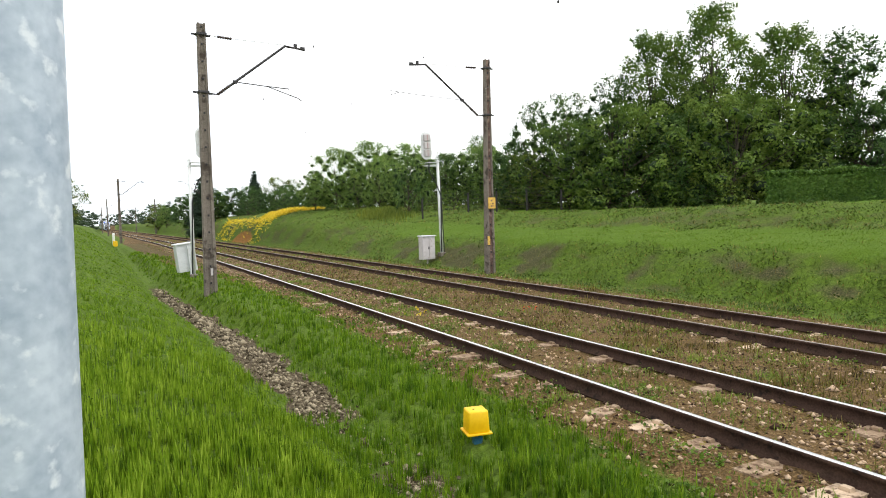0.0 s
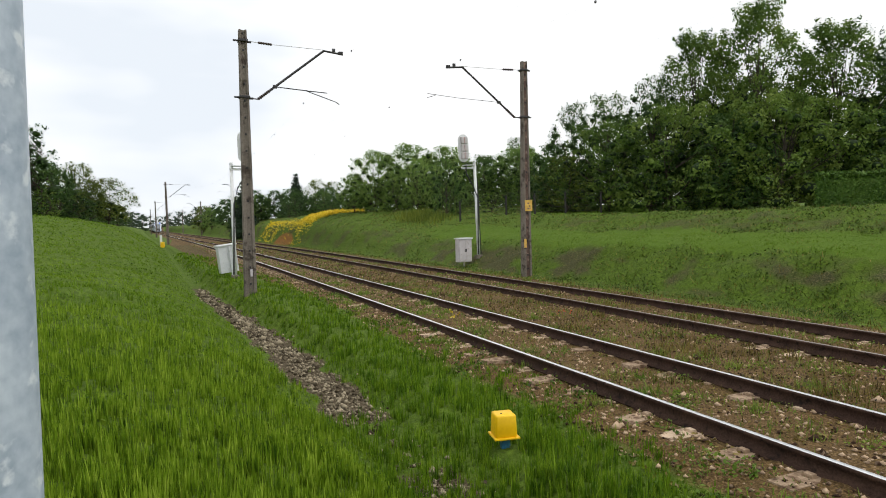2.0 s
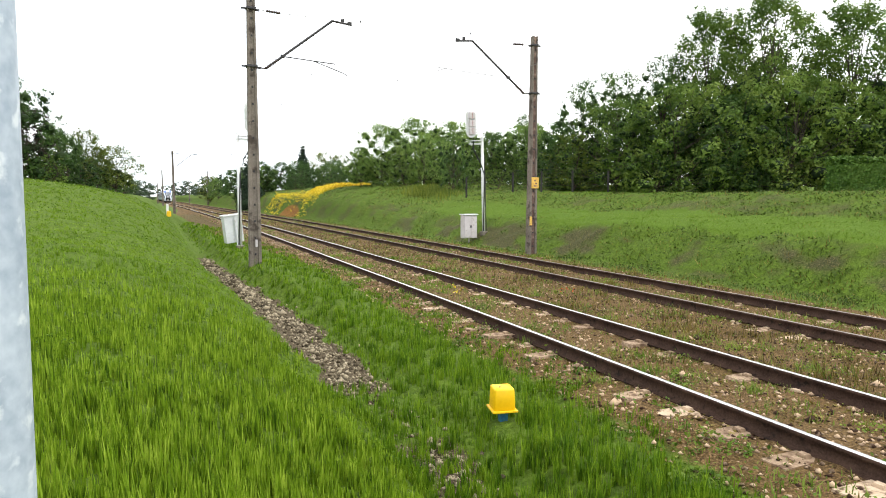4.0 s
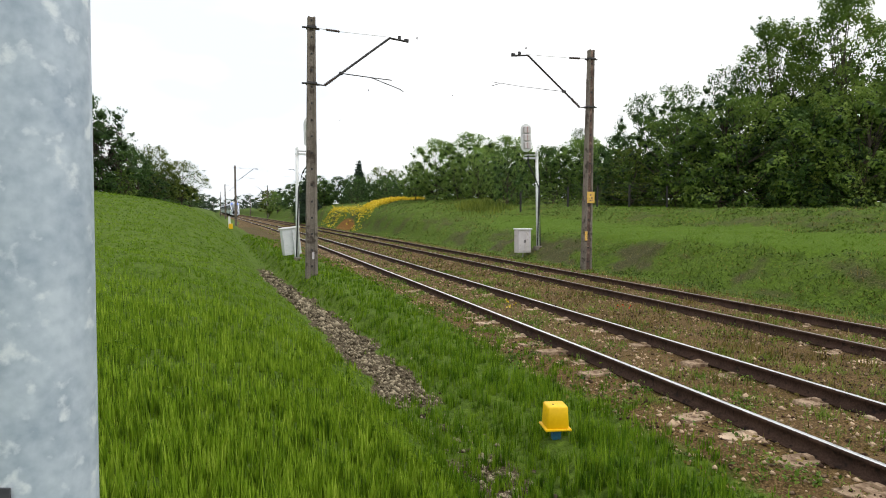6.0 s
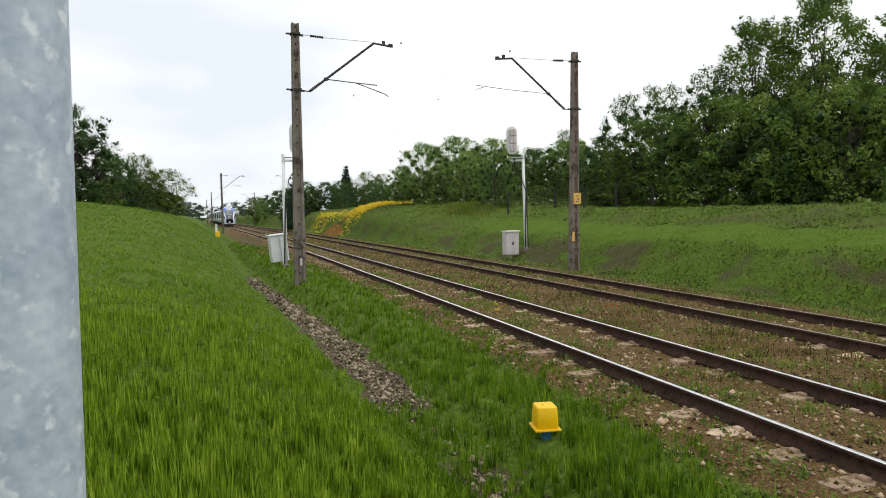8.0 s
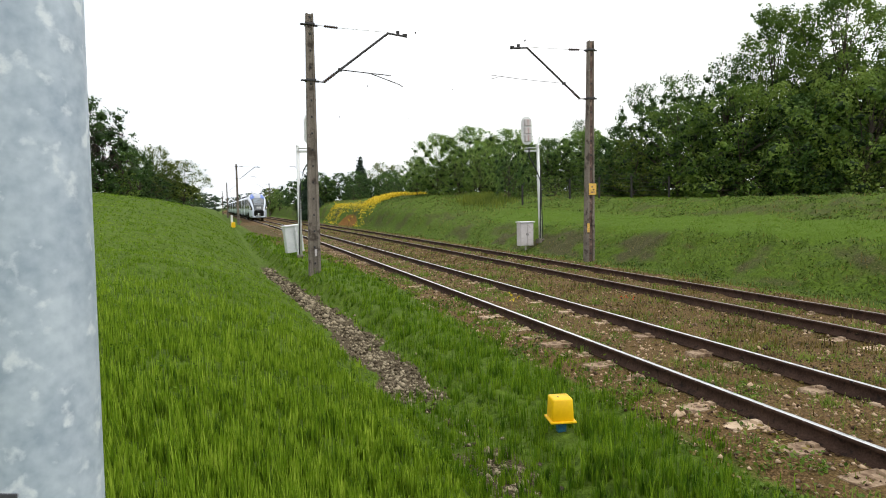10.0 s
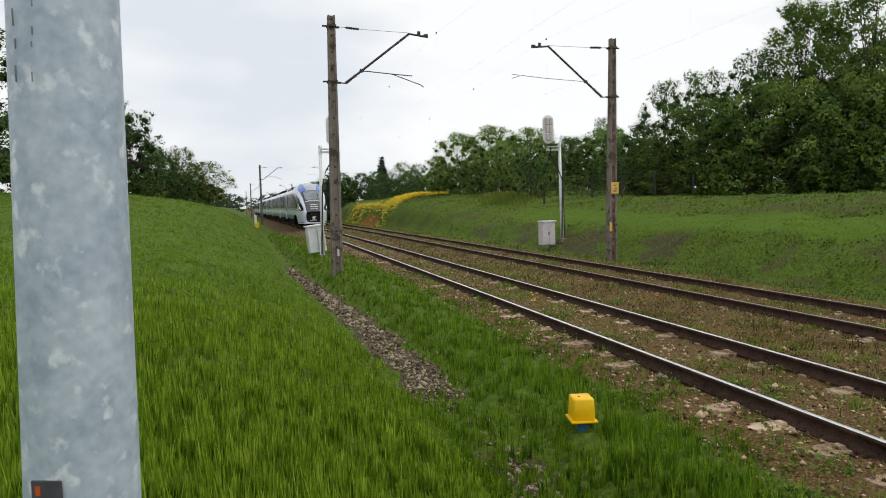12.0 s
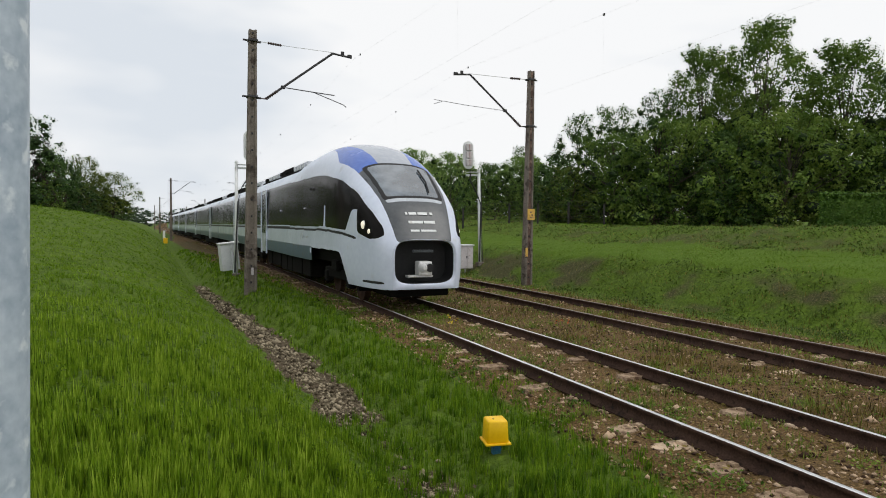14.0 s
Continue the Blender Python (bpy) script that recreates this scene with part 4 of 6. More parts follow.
# rows: kind, x, y, height of the top, width factor
TREES = [
    # large wood on the bank beyond the second track
    ("bush", 28.0, 35.5, 8.4, 1.0), ("bush", 31.0, 32.6, 9.2, 1.05), ("dark", 33.6, 30.6, 8.4, 1.0), ("bush", 35.6, 28.0, 9.4, 1.0),
    ("dark", 25.4, 38.6, 6.2, 0.8), ("young", 24.9, 36.2, 6.1, 1.35), ("tall_dark", 27.8, 39.0, 10.3, 0.8), ("tall_dark", 30.5, 38.4, 11.0, 0.95),
    ("tall_dark", 32.6, 36.0, 11.8, 0.85), ("tall", 35.6, 35.0, 15.0, 0.9), ("tall", 38.4, 32.2, 16.4, 0.95), ("tall", 41.5, 28.5, 14.4, 1.1),
    ("tall_dark", 40.2, 33.8, 12.2, 1.0), ("tall_dark", 44.0, 25.5, 13.4, 1.1), ("bush", 38.6, 27.0, 9.0, 1.0), ("dark", 41.0, 23.0, 8.2, 1.0),
    ("tall_dark", 45.5, 20.5, 13.2, 1.1), ("dark", 43.5, 18.0, 8.0, 1.0), ("tall_dark", 48.0, 15.0, 12.0, 1.0), ("tall_dark", 34.0, 41.0, 10.0, 1.1),
    ("shrub_dark", 31.8, 29.6, 4.4, 1.0), ("shrub_dark", 34.2, 27.4, 4.2, 1.0), ("young", 33.6, 26.6, 4.7, 0.6), ("shrub", 30.0, 31.2, 4.0, 1.0),
    ("shrub_dark", 29.0, 32.6, 4.6, 1.1), ("dark", 36.0, 33.0, 7.2, 1.1), ("shrub_dark", 36.8, 25.8, 4.6, 1.0),
    # undergrowth behind the fence
    ("dark", 30.0, 57.0, 8.2, 1.0), ("dark", 26.5, 61.0, 8.2, 1.1), ("oak", 33.5, 55.0, 9.0, 0.9), ("shrub", 28.4, 48.6, 5.6, 1.2), ("shrub_dark", 30.4, 42.0, 5.6, 1.1),
    ("shrub", 19.8, 42.0, 3.7, 1.2), ("shrub", 21.6, 40.6, 3.9, 1.3), ("shrub", 23.3, 39.4, 3.7, 1.2), ("shrub", 24.6, 38.0, 3.8, 1.3), ("shrub", 26.2, 36.6, 3.6, 1.2), ("shrub", 27.6, 34.6, 3.6, 1.2),
    # middle group behind the fence
    ("oak", 18.2, 57.0, 8.6, 0.9), ("oak", 21.0, 55.5, 9.1, 1.0), ("oak", 20.0, 51.0, 7.4, 0.75), ("oak", 24.2, 54.0, 8.8, 1.0), ("dark", 27.0, 52.0, 7.8, 0.9),
    ("oak", 29.5, 50.0, 8.4, 1.0), ("dark", 32.0, 47.5, 8.4, 1.0), ("tall_dark", 31.5, 53.5, 9.8, 0.8), ("shrub_dark", 18.9, 42.4, 6.4, 0.62), ("shrub", 24.0, 48.5, 5.0, 1.1),
    ("shrub", 28.0, 45.5, 4.6, 1.2), ("shrub", 22.0, 48.5, 4.6, 1.1), ("bush", 23.0, 60.0, 7.6, 1.0),
    ("shrub", 18.5, 52.0, 6.0, 1.0), ("shrub_dark", 22.5, 52.5, 6.0, 1.1), ("shrub", 26.0, 50.5, 6.1, 1.1), ("shrub_dark", 29.0, 46.8, 6.2, 1.1), ("shrub_dark", 31.2, 44.6, 6.0, 1.1), ("oak", 26.4, 56.0, 8.2, 1.0), ("oak", 16.4, 58.0, 6.6, 0.9),
    # wood in the middle distance
    ("dark", 17.0, 92.0, 6.5, 1.2), ("dark", 22.0, 95.0, 6.8, 1.2), ("oak", 13.5, 100.0, 6.6, 1.1), ("dark", 27.0, 98.0, 7.2, 1.2), ("fir", 20.5, 108.0, 10.3, 0.9),
    ("airy", 23.6, 107.0, 9.4, 0.9), ("airy", 26.0, 106.0, 9.0, 0.8), ("airy", 29.5, 104.0, 8.8, 0.9), ("dark", 11.0, 108.0, 6.8, 1.1), ("fir", 10.6, 96.0, 8.2, 0.9),
    ("oak", 32.0, 90.0, 8.2, 1.2), ("dark", 26.0, 84.0, 6.6, 1.2), ("dark", 20.0, 82.0, 5.6, 1.1), ("shrub_dark", 15.0, 84.0, 5.0, 1.2), ("oak", 9.5, 150.0, 6.2, 1.0),
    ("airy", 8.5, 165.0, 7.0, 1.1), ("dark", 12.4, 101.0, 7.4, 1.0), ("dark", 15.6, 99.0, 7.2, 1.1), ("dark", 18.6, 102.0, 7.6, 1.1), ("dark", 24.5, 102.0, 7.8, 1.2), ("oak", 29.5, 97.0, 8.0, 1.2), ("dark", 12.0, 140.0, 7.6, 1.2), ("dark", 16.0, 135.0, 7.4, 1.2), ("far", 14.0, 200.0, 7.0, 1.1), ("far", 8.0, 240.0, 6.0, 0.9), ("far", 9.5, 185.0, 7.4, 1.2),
    # trees on the near bank
    ("tall_dark", -16.8, 45.0, 15.0, 1.0), ("tall_dark", -13.6, 52.0, 13.2, 0.9), ("dark", -11.6, 56.5, 11.0, 1.0), ("dark", -12.2, 49.5, 9.0, 0.8), ("purple", -10.3, 59.5, 9.0, 0.8),
    ("shrub_dark", -11.0, 52.0, 5.4, 1.2), ("shrub", -8.6, 56.5, 5.2, 1.1), ("dark", -8.6, 62.0, 7.6, 0.8), ("shrub_dark", -7.0, 62.5, 5.4, 1.2), ("airy", -7.3, 68.0, 8.2, 1.0),
    ("airy", -5.0, 69.0, 6.9, 1.2), ("airy", -6.2, 66.0, 6.6, 0.9), ("dark", -8.4, 80.0, 6.0, 0.9), ("shrub_dark", -4.7, 75.0, 4.6, 1.0), ("dark", -10.0, 72.0, 8.0, 1.0), ("tall_dark", -19.5, 40.0, 15.5, 1.0),
    ("tall_dark", -22.0, 34.0, 15.5, 1.0), ("dark", -16.5, 41.0, 8.0, 1.0), ("shrub_dark", -14.0, 46.0, 6.0, 1.2), ("dark", -18.8, 33.5, 8.0, 1.0),
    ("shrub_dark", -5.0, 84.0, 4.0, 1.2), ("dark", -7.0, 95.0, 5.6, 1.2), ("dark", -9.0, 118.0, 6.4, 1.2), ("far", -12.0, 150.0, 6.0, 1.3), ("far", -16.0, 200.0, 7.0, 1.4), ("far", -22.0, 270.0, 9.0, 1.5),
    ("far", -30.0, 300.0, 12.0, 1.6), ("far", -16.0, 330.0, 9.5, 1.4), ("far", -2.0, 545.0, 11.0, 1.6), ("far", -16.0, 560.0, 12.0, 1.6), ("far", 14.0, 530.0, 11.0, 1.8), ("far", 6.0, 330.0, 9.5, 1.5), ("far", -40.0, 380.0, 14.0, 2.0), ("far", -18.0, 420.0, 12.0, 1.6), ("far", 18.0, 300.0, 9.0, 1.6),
]
for row in TREES:
    plant(*row)


def hedge():
    """A clipped dark hedge on the lawn."""
    rng = np.random.default_rng(30)
    a, b = np.array([32.5, 23.5]), np.array([40.0, 11.6])
    along = (b - a) / np.linalg.norm(b - a)
    side = np.array([along[1], -along[0]])
    n = 36000
    s, w, h = rng.uniform(0, np.linalg.norm(b - a), n), rng.uniform(-0.8, 0.8, n), rng.uniform(0, 1.78, n)
    face = rng.integers(0, 3, n)
    w = np.where(face == 0, np.sign(w) * (0.8 + rng.normal(0, 0.04, n)), w)
    h = np.where(face >= 1, np.where(rng.random(n) < 0.9, 1.78 + rng.normal(0, 0.05, n) + 0.07 * np.sin(s * 2.1), h), h)
    xy = a + s[:, None] * along + w[:, None] * side
    p = np.column_stack([xy, land(xy[:, 0], xy[:, 1]) + h])
    v, f = leaf_cloud(rng, p[:4000], np.full(4000, 0.16), 1, 0.12)
    out = np.column_stack([side[0] * np.sign(w), side[1] * np.sign(w), np.zeros(n)])
    d = rng.normal(size=(n, 3)) * 0.4 + np.where((h > 1.6)[:, None], np.array([0, 0, 1.0]), out)
    d /= np.linalg.norm(d, axis=1)[:, None]
    t = np.cross(d, rng.normal(size=(n, 3)))
    t /= np.linalg.norm(t, axis=1)[:, None]
    q = np.cross(d, t)
    sz = rng.uniform(0.08, 0.13, n)[:, None]
    v2 = np.stack([p - t * sz * 0.6, p + q * sz * 0.4, p + t * sz * 0.6, p - q * sz * 0.4], 1).reshape(-1, 3)
    v = np.concatenate([v, v2])
    t = thing("hedge", "dark green clipped box-shaped hedge on the lawn", "hedge")
    sheet("foliage", v, np.arange(len(v)).reshape(-1, 4), M_HEDGE, t)
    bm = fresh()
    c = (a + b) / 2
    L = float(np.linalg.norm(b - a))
    # solid dark-leaf box: the hedge's shaded inside, given by colour
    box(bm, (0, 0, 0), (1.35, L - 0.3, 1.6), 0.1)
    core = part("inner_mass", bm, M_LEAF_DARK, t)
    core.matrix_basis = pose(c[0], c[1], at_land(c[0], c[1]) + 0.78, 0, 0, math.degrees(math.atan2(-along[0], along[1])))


hedge()

# ---------------------------------------------------------------- grass, weeds, stones


def blades(name, x, y, h, w, material, label, seed, lean=0.35, fine=None):
    """Bent grass blades standing on the land."""
    rng = np.random.default_rng(seed)
    n = len(x)
    z = land(x, y) - 0.02
    a = rng.uniform(0, 2 * np.pi, n)
    d = np.stack([np.cos(a), np.sin(a), np.zeros(n)], 1)
    s = np.stack([-np.sin(a), np.cos(a), np.zeros(n)], 1)
    base = np.stack([x, y, z], 1)
    k = (rng.uniform(0.1, 1.0, n) * lean)[:, None]
    h, w = h[:, None], w[:, None]
    up = np.array([0, 0, 1.0])
    v = np.stack([base - s * w * 0.5, base + s * w * 0.5, base + up * h * 0.58 + d * h * k * 0.35 + s * w * 0.42, base + up * h * 0.58 + d * h * k * 0.35 - s * w * 0.42,
                  base + up * h * (1 - 0.25 * k) + d * h * k * 1.1 + s * w * 0.08, base + up * h * (1 - 0.25 * k) + d * h * k * 1.1 - s * w * 0.08], 1).reshape(-1, 3)
    i = np.arange(n)[:, None] * 6
    near = np.hypot(x, y) < 5.5
    f = np.concatenate([(i + np.array([[0, 1, 2, 3]]))[near], (i + np.array([[3, 2, 4, 5]]))[near], (i + np.array([[0, 1, 4, 5]]))[~near]])
    ob = sheet(name, v, f, material)
    return tagged(ob, label, "grass", kind="stuff")


def tufted(rng, x, y, r, per, spread):
    """Repeats places in small tufts."""
    x, y, r = np.repeat(x, per), np.repeat(y, per), np.repeat(r, per)
    s = spread * (0.6 + 0.05 * r)
    return x + rng.normal(0, 1, len(x)) * s, y + rng.normal(0, 1, len(x)) * s, r


def scatter(rng, n, r0, r1, b0, b1, power=1.0):
    """Places seen between two bearings from the stand, thinning out with distance."""
    r = (r0 ** (1 - power) + rng.random(n) * (r1 ** (1 - power) - r0 ** (1 - power))) ** (1 / (1 - power)) if power != 1 else r0 * (r1 / r0) ** rng.random(n)
    b = np.radians(rng.uniform(b0, b1, n))
    return r * np.sin(b), r * np.cos(b), r


def low_leaves(name, x, y, h, size, material, label, seed):
    """Small leaves of low weeds at all angles just above the land."""
    rng = np.random.default_rng(seed)
    n = len(x)
    p = np.stack([x, y, land(x, y) + h * rng.random(n)], 1)
    d = rng.normal(size=(n, 3)) * 0.6 + np.array([0, 0, 0.7])
    d /= np.linalg.norm(d, axis=1)[:, None]
    t = np.cross(d, rng.normal(size=(n, 3)))
    t /= np.linalg.norm(t, axis=1)[:, None]
    q = np.cross(d, t)
    sz = (size * rng.uniform(0.6, 1.4, n))[:, None]
    v = np.stack([p - t * sz * 0.55, p + q * sz * 0.36 + d * sz * 0.1, p + t * sz * 0.55, p - q * sz * 0.36 + d * sz * 0.1], 1).reshape(-1, 3)
    return tagged(sheet(name, v, np.arange(len(v)).reshape(-1, 4), material), label, "weeds", kind="stuff")


def grow():
    rng = np.random.default_rng(50)
    # meadow on the near side of the ditch: upright tufts with dark gaps
    x, y, r = scatter(rng, 52000, 1.0, 75.0, -40, 32, 0.72)
    tall = np.clip(0.85 + 0.14 * wave(x, y, 1.6, 5) + 0.16 * wave(x, y, 6.0, 2) + rng.normal(0, 0.26, len(x)), 0.35, 1.6)
    per = 8
    tall = np.repeat(tall, per)
    x, y, r = tufted(rng, x, y, r, per, 0.017)
    u = x - bend(y)
    edge = np.subtract(*ditch(y))
    gone = wave(x, y, 2.6, 3) + 0.5 * wave(x, y, 7.1, 1.0) + rng.normal(0, 0.4, len(x))
    keep = (u < edge + 0.08 * wave(x, y, 4.2, 8.0) + rng.normal(0, 0.06, len(x))) & (gone > -0.85) & (np.hypot(x, y) > 0.9)
    x, y, r, tall, edge = x[keep], y[keep], r[keep], tall[keep], edge[keep]
    h = (0.09 + 0.11 * rng.random(len(x))) * tall * (1 - 0.45 * ease(7, 22, r))
    h *= 0.45 + 0.55 * ease(0.0, 0.7, edge - (x - bend(y)))
    far = r + rng.normal(0, 1.6, len(r)) > 10.5
    for name, pick, mat, lean, seed in (("meadow_grass", ~far, M_BLADE, 0.18, 51), ("slope_grass", far & (rng.random(len(r)) < 0.7), M_SLOPE, 0.9, 58)):
        blades(name, x[pick], y[pick], h[pick], 0.008 + 0.0009 * r[pick], mat, "tall fresh green meadow grass on the slope", seed, lean)
    # the same meadow beside and behind the stand
    x, y = rng.uniform(-9, 2.2, 15000), rng.uniform(-8, 7, 15000)
    b = np.degrees(np.arctan2(x, y))
    aside = ((b < -38) | (b > 30)) & (np.hypot(x, y) > 0.9)
    x, y, r = tufted(rng, x[aside], y[aside], np.full(aside.sum(), 4.0), 5, 0.025)
    keep = x < np.subtract(*ditch(y))
    x, y = x[keep], y[keep]
    blades("meadow_grass", x, y, 0.09 + 0.11 * rng.random(len(x)), np.full(len(x), 0.014), M_BLADE, "tall fresh green meadow grass on the slope", 59, 0.3)
    x, y, r = tufted(rng, *scatter(rng, 15000, 5.0, 70.0, -40, 25, 0.8), 5, 0.05)
    u = x - bend(y)
    keep = (u < np.subtract(*ditch(y)) - 0.05) & (wave(x, y, 1.4, 7.0) + rng.normal(0, 0.5, len(x)) > -0.2)
    low_leaves("meadow_clover", x[keep], y[keep], 0.05 + 0.10 * rng.random(keep.sum()), 0.016 + 0.0011 * r[keep], M_BLADE2, "low leafy herbs between the meadow grass", 60)
    # verge between ditch and first track
    x, y, r = scatter(rng, 33000, 3.0, 60.0, -10, 60, 0.6)
    per = 9
    tall = np.repeat(np.clip(0.85 + 0.30 * wave(x, y, 2.8, 7) + rng.normal(0, 0.22, len(x)), 0.35, 1.5), per)
    x, y, r = tufted(rng, x, y, r, per, 0.019)
    u = x - bend(y)
    lo = np.add(*ditch(y))
    hi = np.interp(y, [3, 4, 6.5, 9.5, 15, 25, 60], [3.75, 3.85, 4.25, 4.4, 4.2, 3.85, 2.2]) + 0.22 * wave(x, y, 1.3, 1.0) + 0.20 * wave(x, y, 3.7, 2.0)
    gap = (u > lo - 0.9) & (y > 5.6) & (y < 7.7) & (u < lo + 0.1)
    keep = ((u > lo - 0.05 + 0.12 * wave(x, y, 3.6, 5.0) + rng.normal(0, 0.06, len(x))) & (u < hi + rng.normal(0, 0.12, len(x)))) | (gap & (rng.random(len(x)) < 0.75))
    keep |= (y < 5.6) & (np.abs(u - lo + 0.35) < 0.45) & (wave(x, y, 5.5, 3.0) > -0.30)
    keep &= ~((np.abs(x - 2.93) < 0.13) & (y > 5.15) & (y < 5.6))
    x, y, r, tall, lo = x[keep], y[keep], r[keep], tall[keep], lo[keep]
    u = x - bend(y)
    h = (0.12 + 0.13 * rng.random(len(x))) * tall * (1 - 0.3 * ease(8, 20, r))
    h *= (1 - 0.6 * ease(3.2, 4.3, u)) * (0.8 + 0.2 * ease(0, 0.4, u - lo))
    blades("verge_grass", x, y, h, 0.008 + 0.0009 * r, M_BLADE2, "lush green grass strip beside the track", 52, 0.3)
    # leafy weeds along the ragged edge of the verge
    x, y, r = tufted(rng, *scatter(rng, 5200, 4.0, 45.0, 0, 60, 0.7), 12, 0.06)
    u = x - bend(y)
    hi = np.interp(y, [3, 4, 6.5, 9.5, 15, 25, 60], [3.9, 4.0, 4.3, 4.4, 4.2, 3.85, 2.2])
    keep = (np.abs(u - hi + 0.15) < 0.55) & (wave(x, y, 2.6, 4.4) + 0.5 * wave(x, y, 6.3, 1.0) > 0.05)
    low_leaves("verge_weeds", x[keep], y[keep], 0.03 + 0.11 * rng.random(keep.sum()), 0.030 + 0.0012 * r[keep], M_WEEDG, "leafy green weeds at the edge of the ballast", 61)
    # weeds in the track bed
    x, y, r = tufted(rng, *scatter(rng, 46000, 4.5, 90.0, 2, 66, 0.75), 5, 0.045)
    u = x - bend(y)
    near = np.minimum.reduce([np.abs(u - c - s * GAUGE / 2) for c in (TRACK_1, TRACK_2) for s in (-1, 1)])
    inside = (u > 3.7) & (u < 11.9) & (near > 0.10)
    dens = 0.50 + 0.7 * wave(x, y, 1.3, 4.0) + 0.35 * wave(x, y, 4.3, 1.0)
    dens = dens + 0.55 * ((u > 6.4) & (u < 8.6)) + 0.45 * (u > 8.6) - 0.35 * (u < 4.6) + 0.25 * ease(8, 18, y)
    keep = inside & (dens > rng.random(len(x)))
    x, y, r, u = x[keep], y[keep], r[keep], u[keep]
    green = (wave(x, y, 1.9, 9.0) + np.where(u < 6.4, 0.55, -0.12) + rng.normal(0, 0.35, len(x))) > 0
    h = (0.03 + 0.10 * rng.random(len(x)) ** 2) * np.where(green, 1.0, 1.3) * np.clip(0.9 + 0.6 * wave(x, y, 2.3, 1.5), 0.4, 1.6)
    h *= np.where(near[keep] < 0.35, 0.7, 1.0)
    blades("track_weeds", x[green], y[green], h[green], 0.007 + 0.0010 * r[green], M_WEEDG, "low green weeds growing in the ballast", 53, 0.8)
    dry = ~green
    blades("dry_weeds", x[dry], y[dry], h[dry], 0.007 + 0.0010 * r[dry], M_WEED, "dry yellowish weeds between the tracks", 54, 0.7)
    # leafy mats and dark seed heads in the track bed
    x, y, r = tufted(rng, *scatter(rng, 9000, 5.0, 60.0, 5, 66, 0.8), 10, 0.05)
    u = x - bend(y)
    near = np.minimum.reduce([np.abs(u - c - s * GAUGE / 2) for c in (TRACK_1, TRACK_2) for s in (-1, 1)])
    mat = (u > 4.9) & (u < 11.8) & (near > 0.10) & (wave(x, y, 2.1, 3.3) + 0.6 * wave(x, y, 5.7, 0.4) + np.where(u > 8.6, 0.25, -0.1) > 0.25)
    low_leaves("ballast_weeds", x[mat], y[mat], 0.02 + 0.07 * rng.random(mat.sum()), 0.018 + 0.0016 * r[mat], M_WEEDG, "mats of small green weeds in the ballast", 62)
    x, y, r = tufted(rng, *scatter(rng, 7000, 7.0, 60.0, 5, 62, 0.8), 6, 0.035)
    u = x - bend(y)
    keep = (u > 6.45) & (u < 8.65) & (wave(x, y, 1.2, 6.3) + 0.5 * wave(x, y, 4.9, 2.0) + rng.normal(0, 0.3, len(x)) > -0.1)
    low_leaves("sorrel", x[keep], y[keep], 0.04 + 0.14 * rng.random(keep.sum()), 0.016 + 0.0014 * r[keep], M_SORREL, "dark brown seed heads of dry weeds between the tracks", 63)
    # grass clumps and withered scraps round the first track
    n = 46
    cx, cy = rng.choice([4.45, 5.3, 5.7, 6.6, 7.0], n) + rng.normal(0, 0.16, n), rng.uniform(4.5, 22, n)
    x, y, r = tufted(rng, cx, cy, np.hypot(cx, cy), 70, 0.075)
    away = np.minimum(np.abs(x - bend(y) - TRACK_1 + GAUGE / 2), np.abs(x - bend(y) - TRACK_1 - GAUGE / 2)) > 0.07
    x, y, r = x[away], y[away], r[away]
    blades("grass_clumps", x, y, 0.06 + 0.09 * rng.random(len(x)), 0.006 + 0.0009 * r, M_WEEDG, "small green grass clumps between the rails", 66, 0.9)
    n = 3600
    y = 4 + 22 * rng.random(n) ** 1.6
    u = rng.uniform(3.7, 7.4, n)
    low_leaves("withered_scraps", u + bend(y), y, np.full(n, 0.02), 0.025 + 0.03 * rng.random(n), M_WEED, "withered tan leaves lying on the ballast", 67)
    # bank and lawn beyond the tracks
    x, y, r = tufted(rng, *scatter(rng, 60000, 11.5, 130.0, 3, 66, 0.85), 6, 0.14)
    u = x - bend(y)
    thin = wave(x, y, 0.9, 2.0) + 0.6 * wave(x, y, 2.7, 6.0) + rng.normal(0, 0.5, len(x))
    keep = (u > 11.75) & (u < 48) & (thin > -0.9) & (rng.random(len(x)) > 0.95 * worn(x, y))
    x, y, r, u = x[keep], y[keep], r[keep], u[keep]
    smooth = lush(x, y) + rng.normal(0, 0.15, len(x)) > 0.5
    h = (0.04 + 0.10 * rng.random(len(x))) * np.where(smooth, 0.55, 1.0) * np.clip(0.9 + 0.5 * wave(x, y, 1.7, 3.0), 0.4, 1.5)
    wild = rng.random(len(x)) < np.where(smooth, 0.03, 0.20 + 0.14 * ease(24, 40, y) + 0.3 * worn(x, y))
    foot = ~smooth & ~wild
    lawn = smooth & ~wild
    blades("bank_grass", x[lawn], y[lawn], h[lawn], 0.006 + 0.0009 * r[lawn], M_BLADE3, "short bright grass on the railway bank", 55, 1.9)
    blades("foot_grass", x[foot], y[foot], h[foot], 0.006 + 0.0009 * r[foot], M_ROUGH, "rough green grass on the slopes of the bank", 56, 1.9)
    blades("withered_grass", x[wild], y[wild], h[wild], 0.006 + 0.0008 * r[wild], M_WEED, "withered stalks on the bank", 57, 1.9)
    # leafy clumps on the rough slopes
    x, y, r = tufted(rng, *scatter(rng, 11000, 12.0, 70.0, 8, 66, 0.9), 9, 0.10)
    u = x - bend(y)
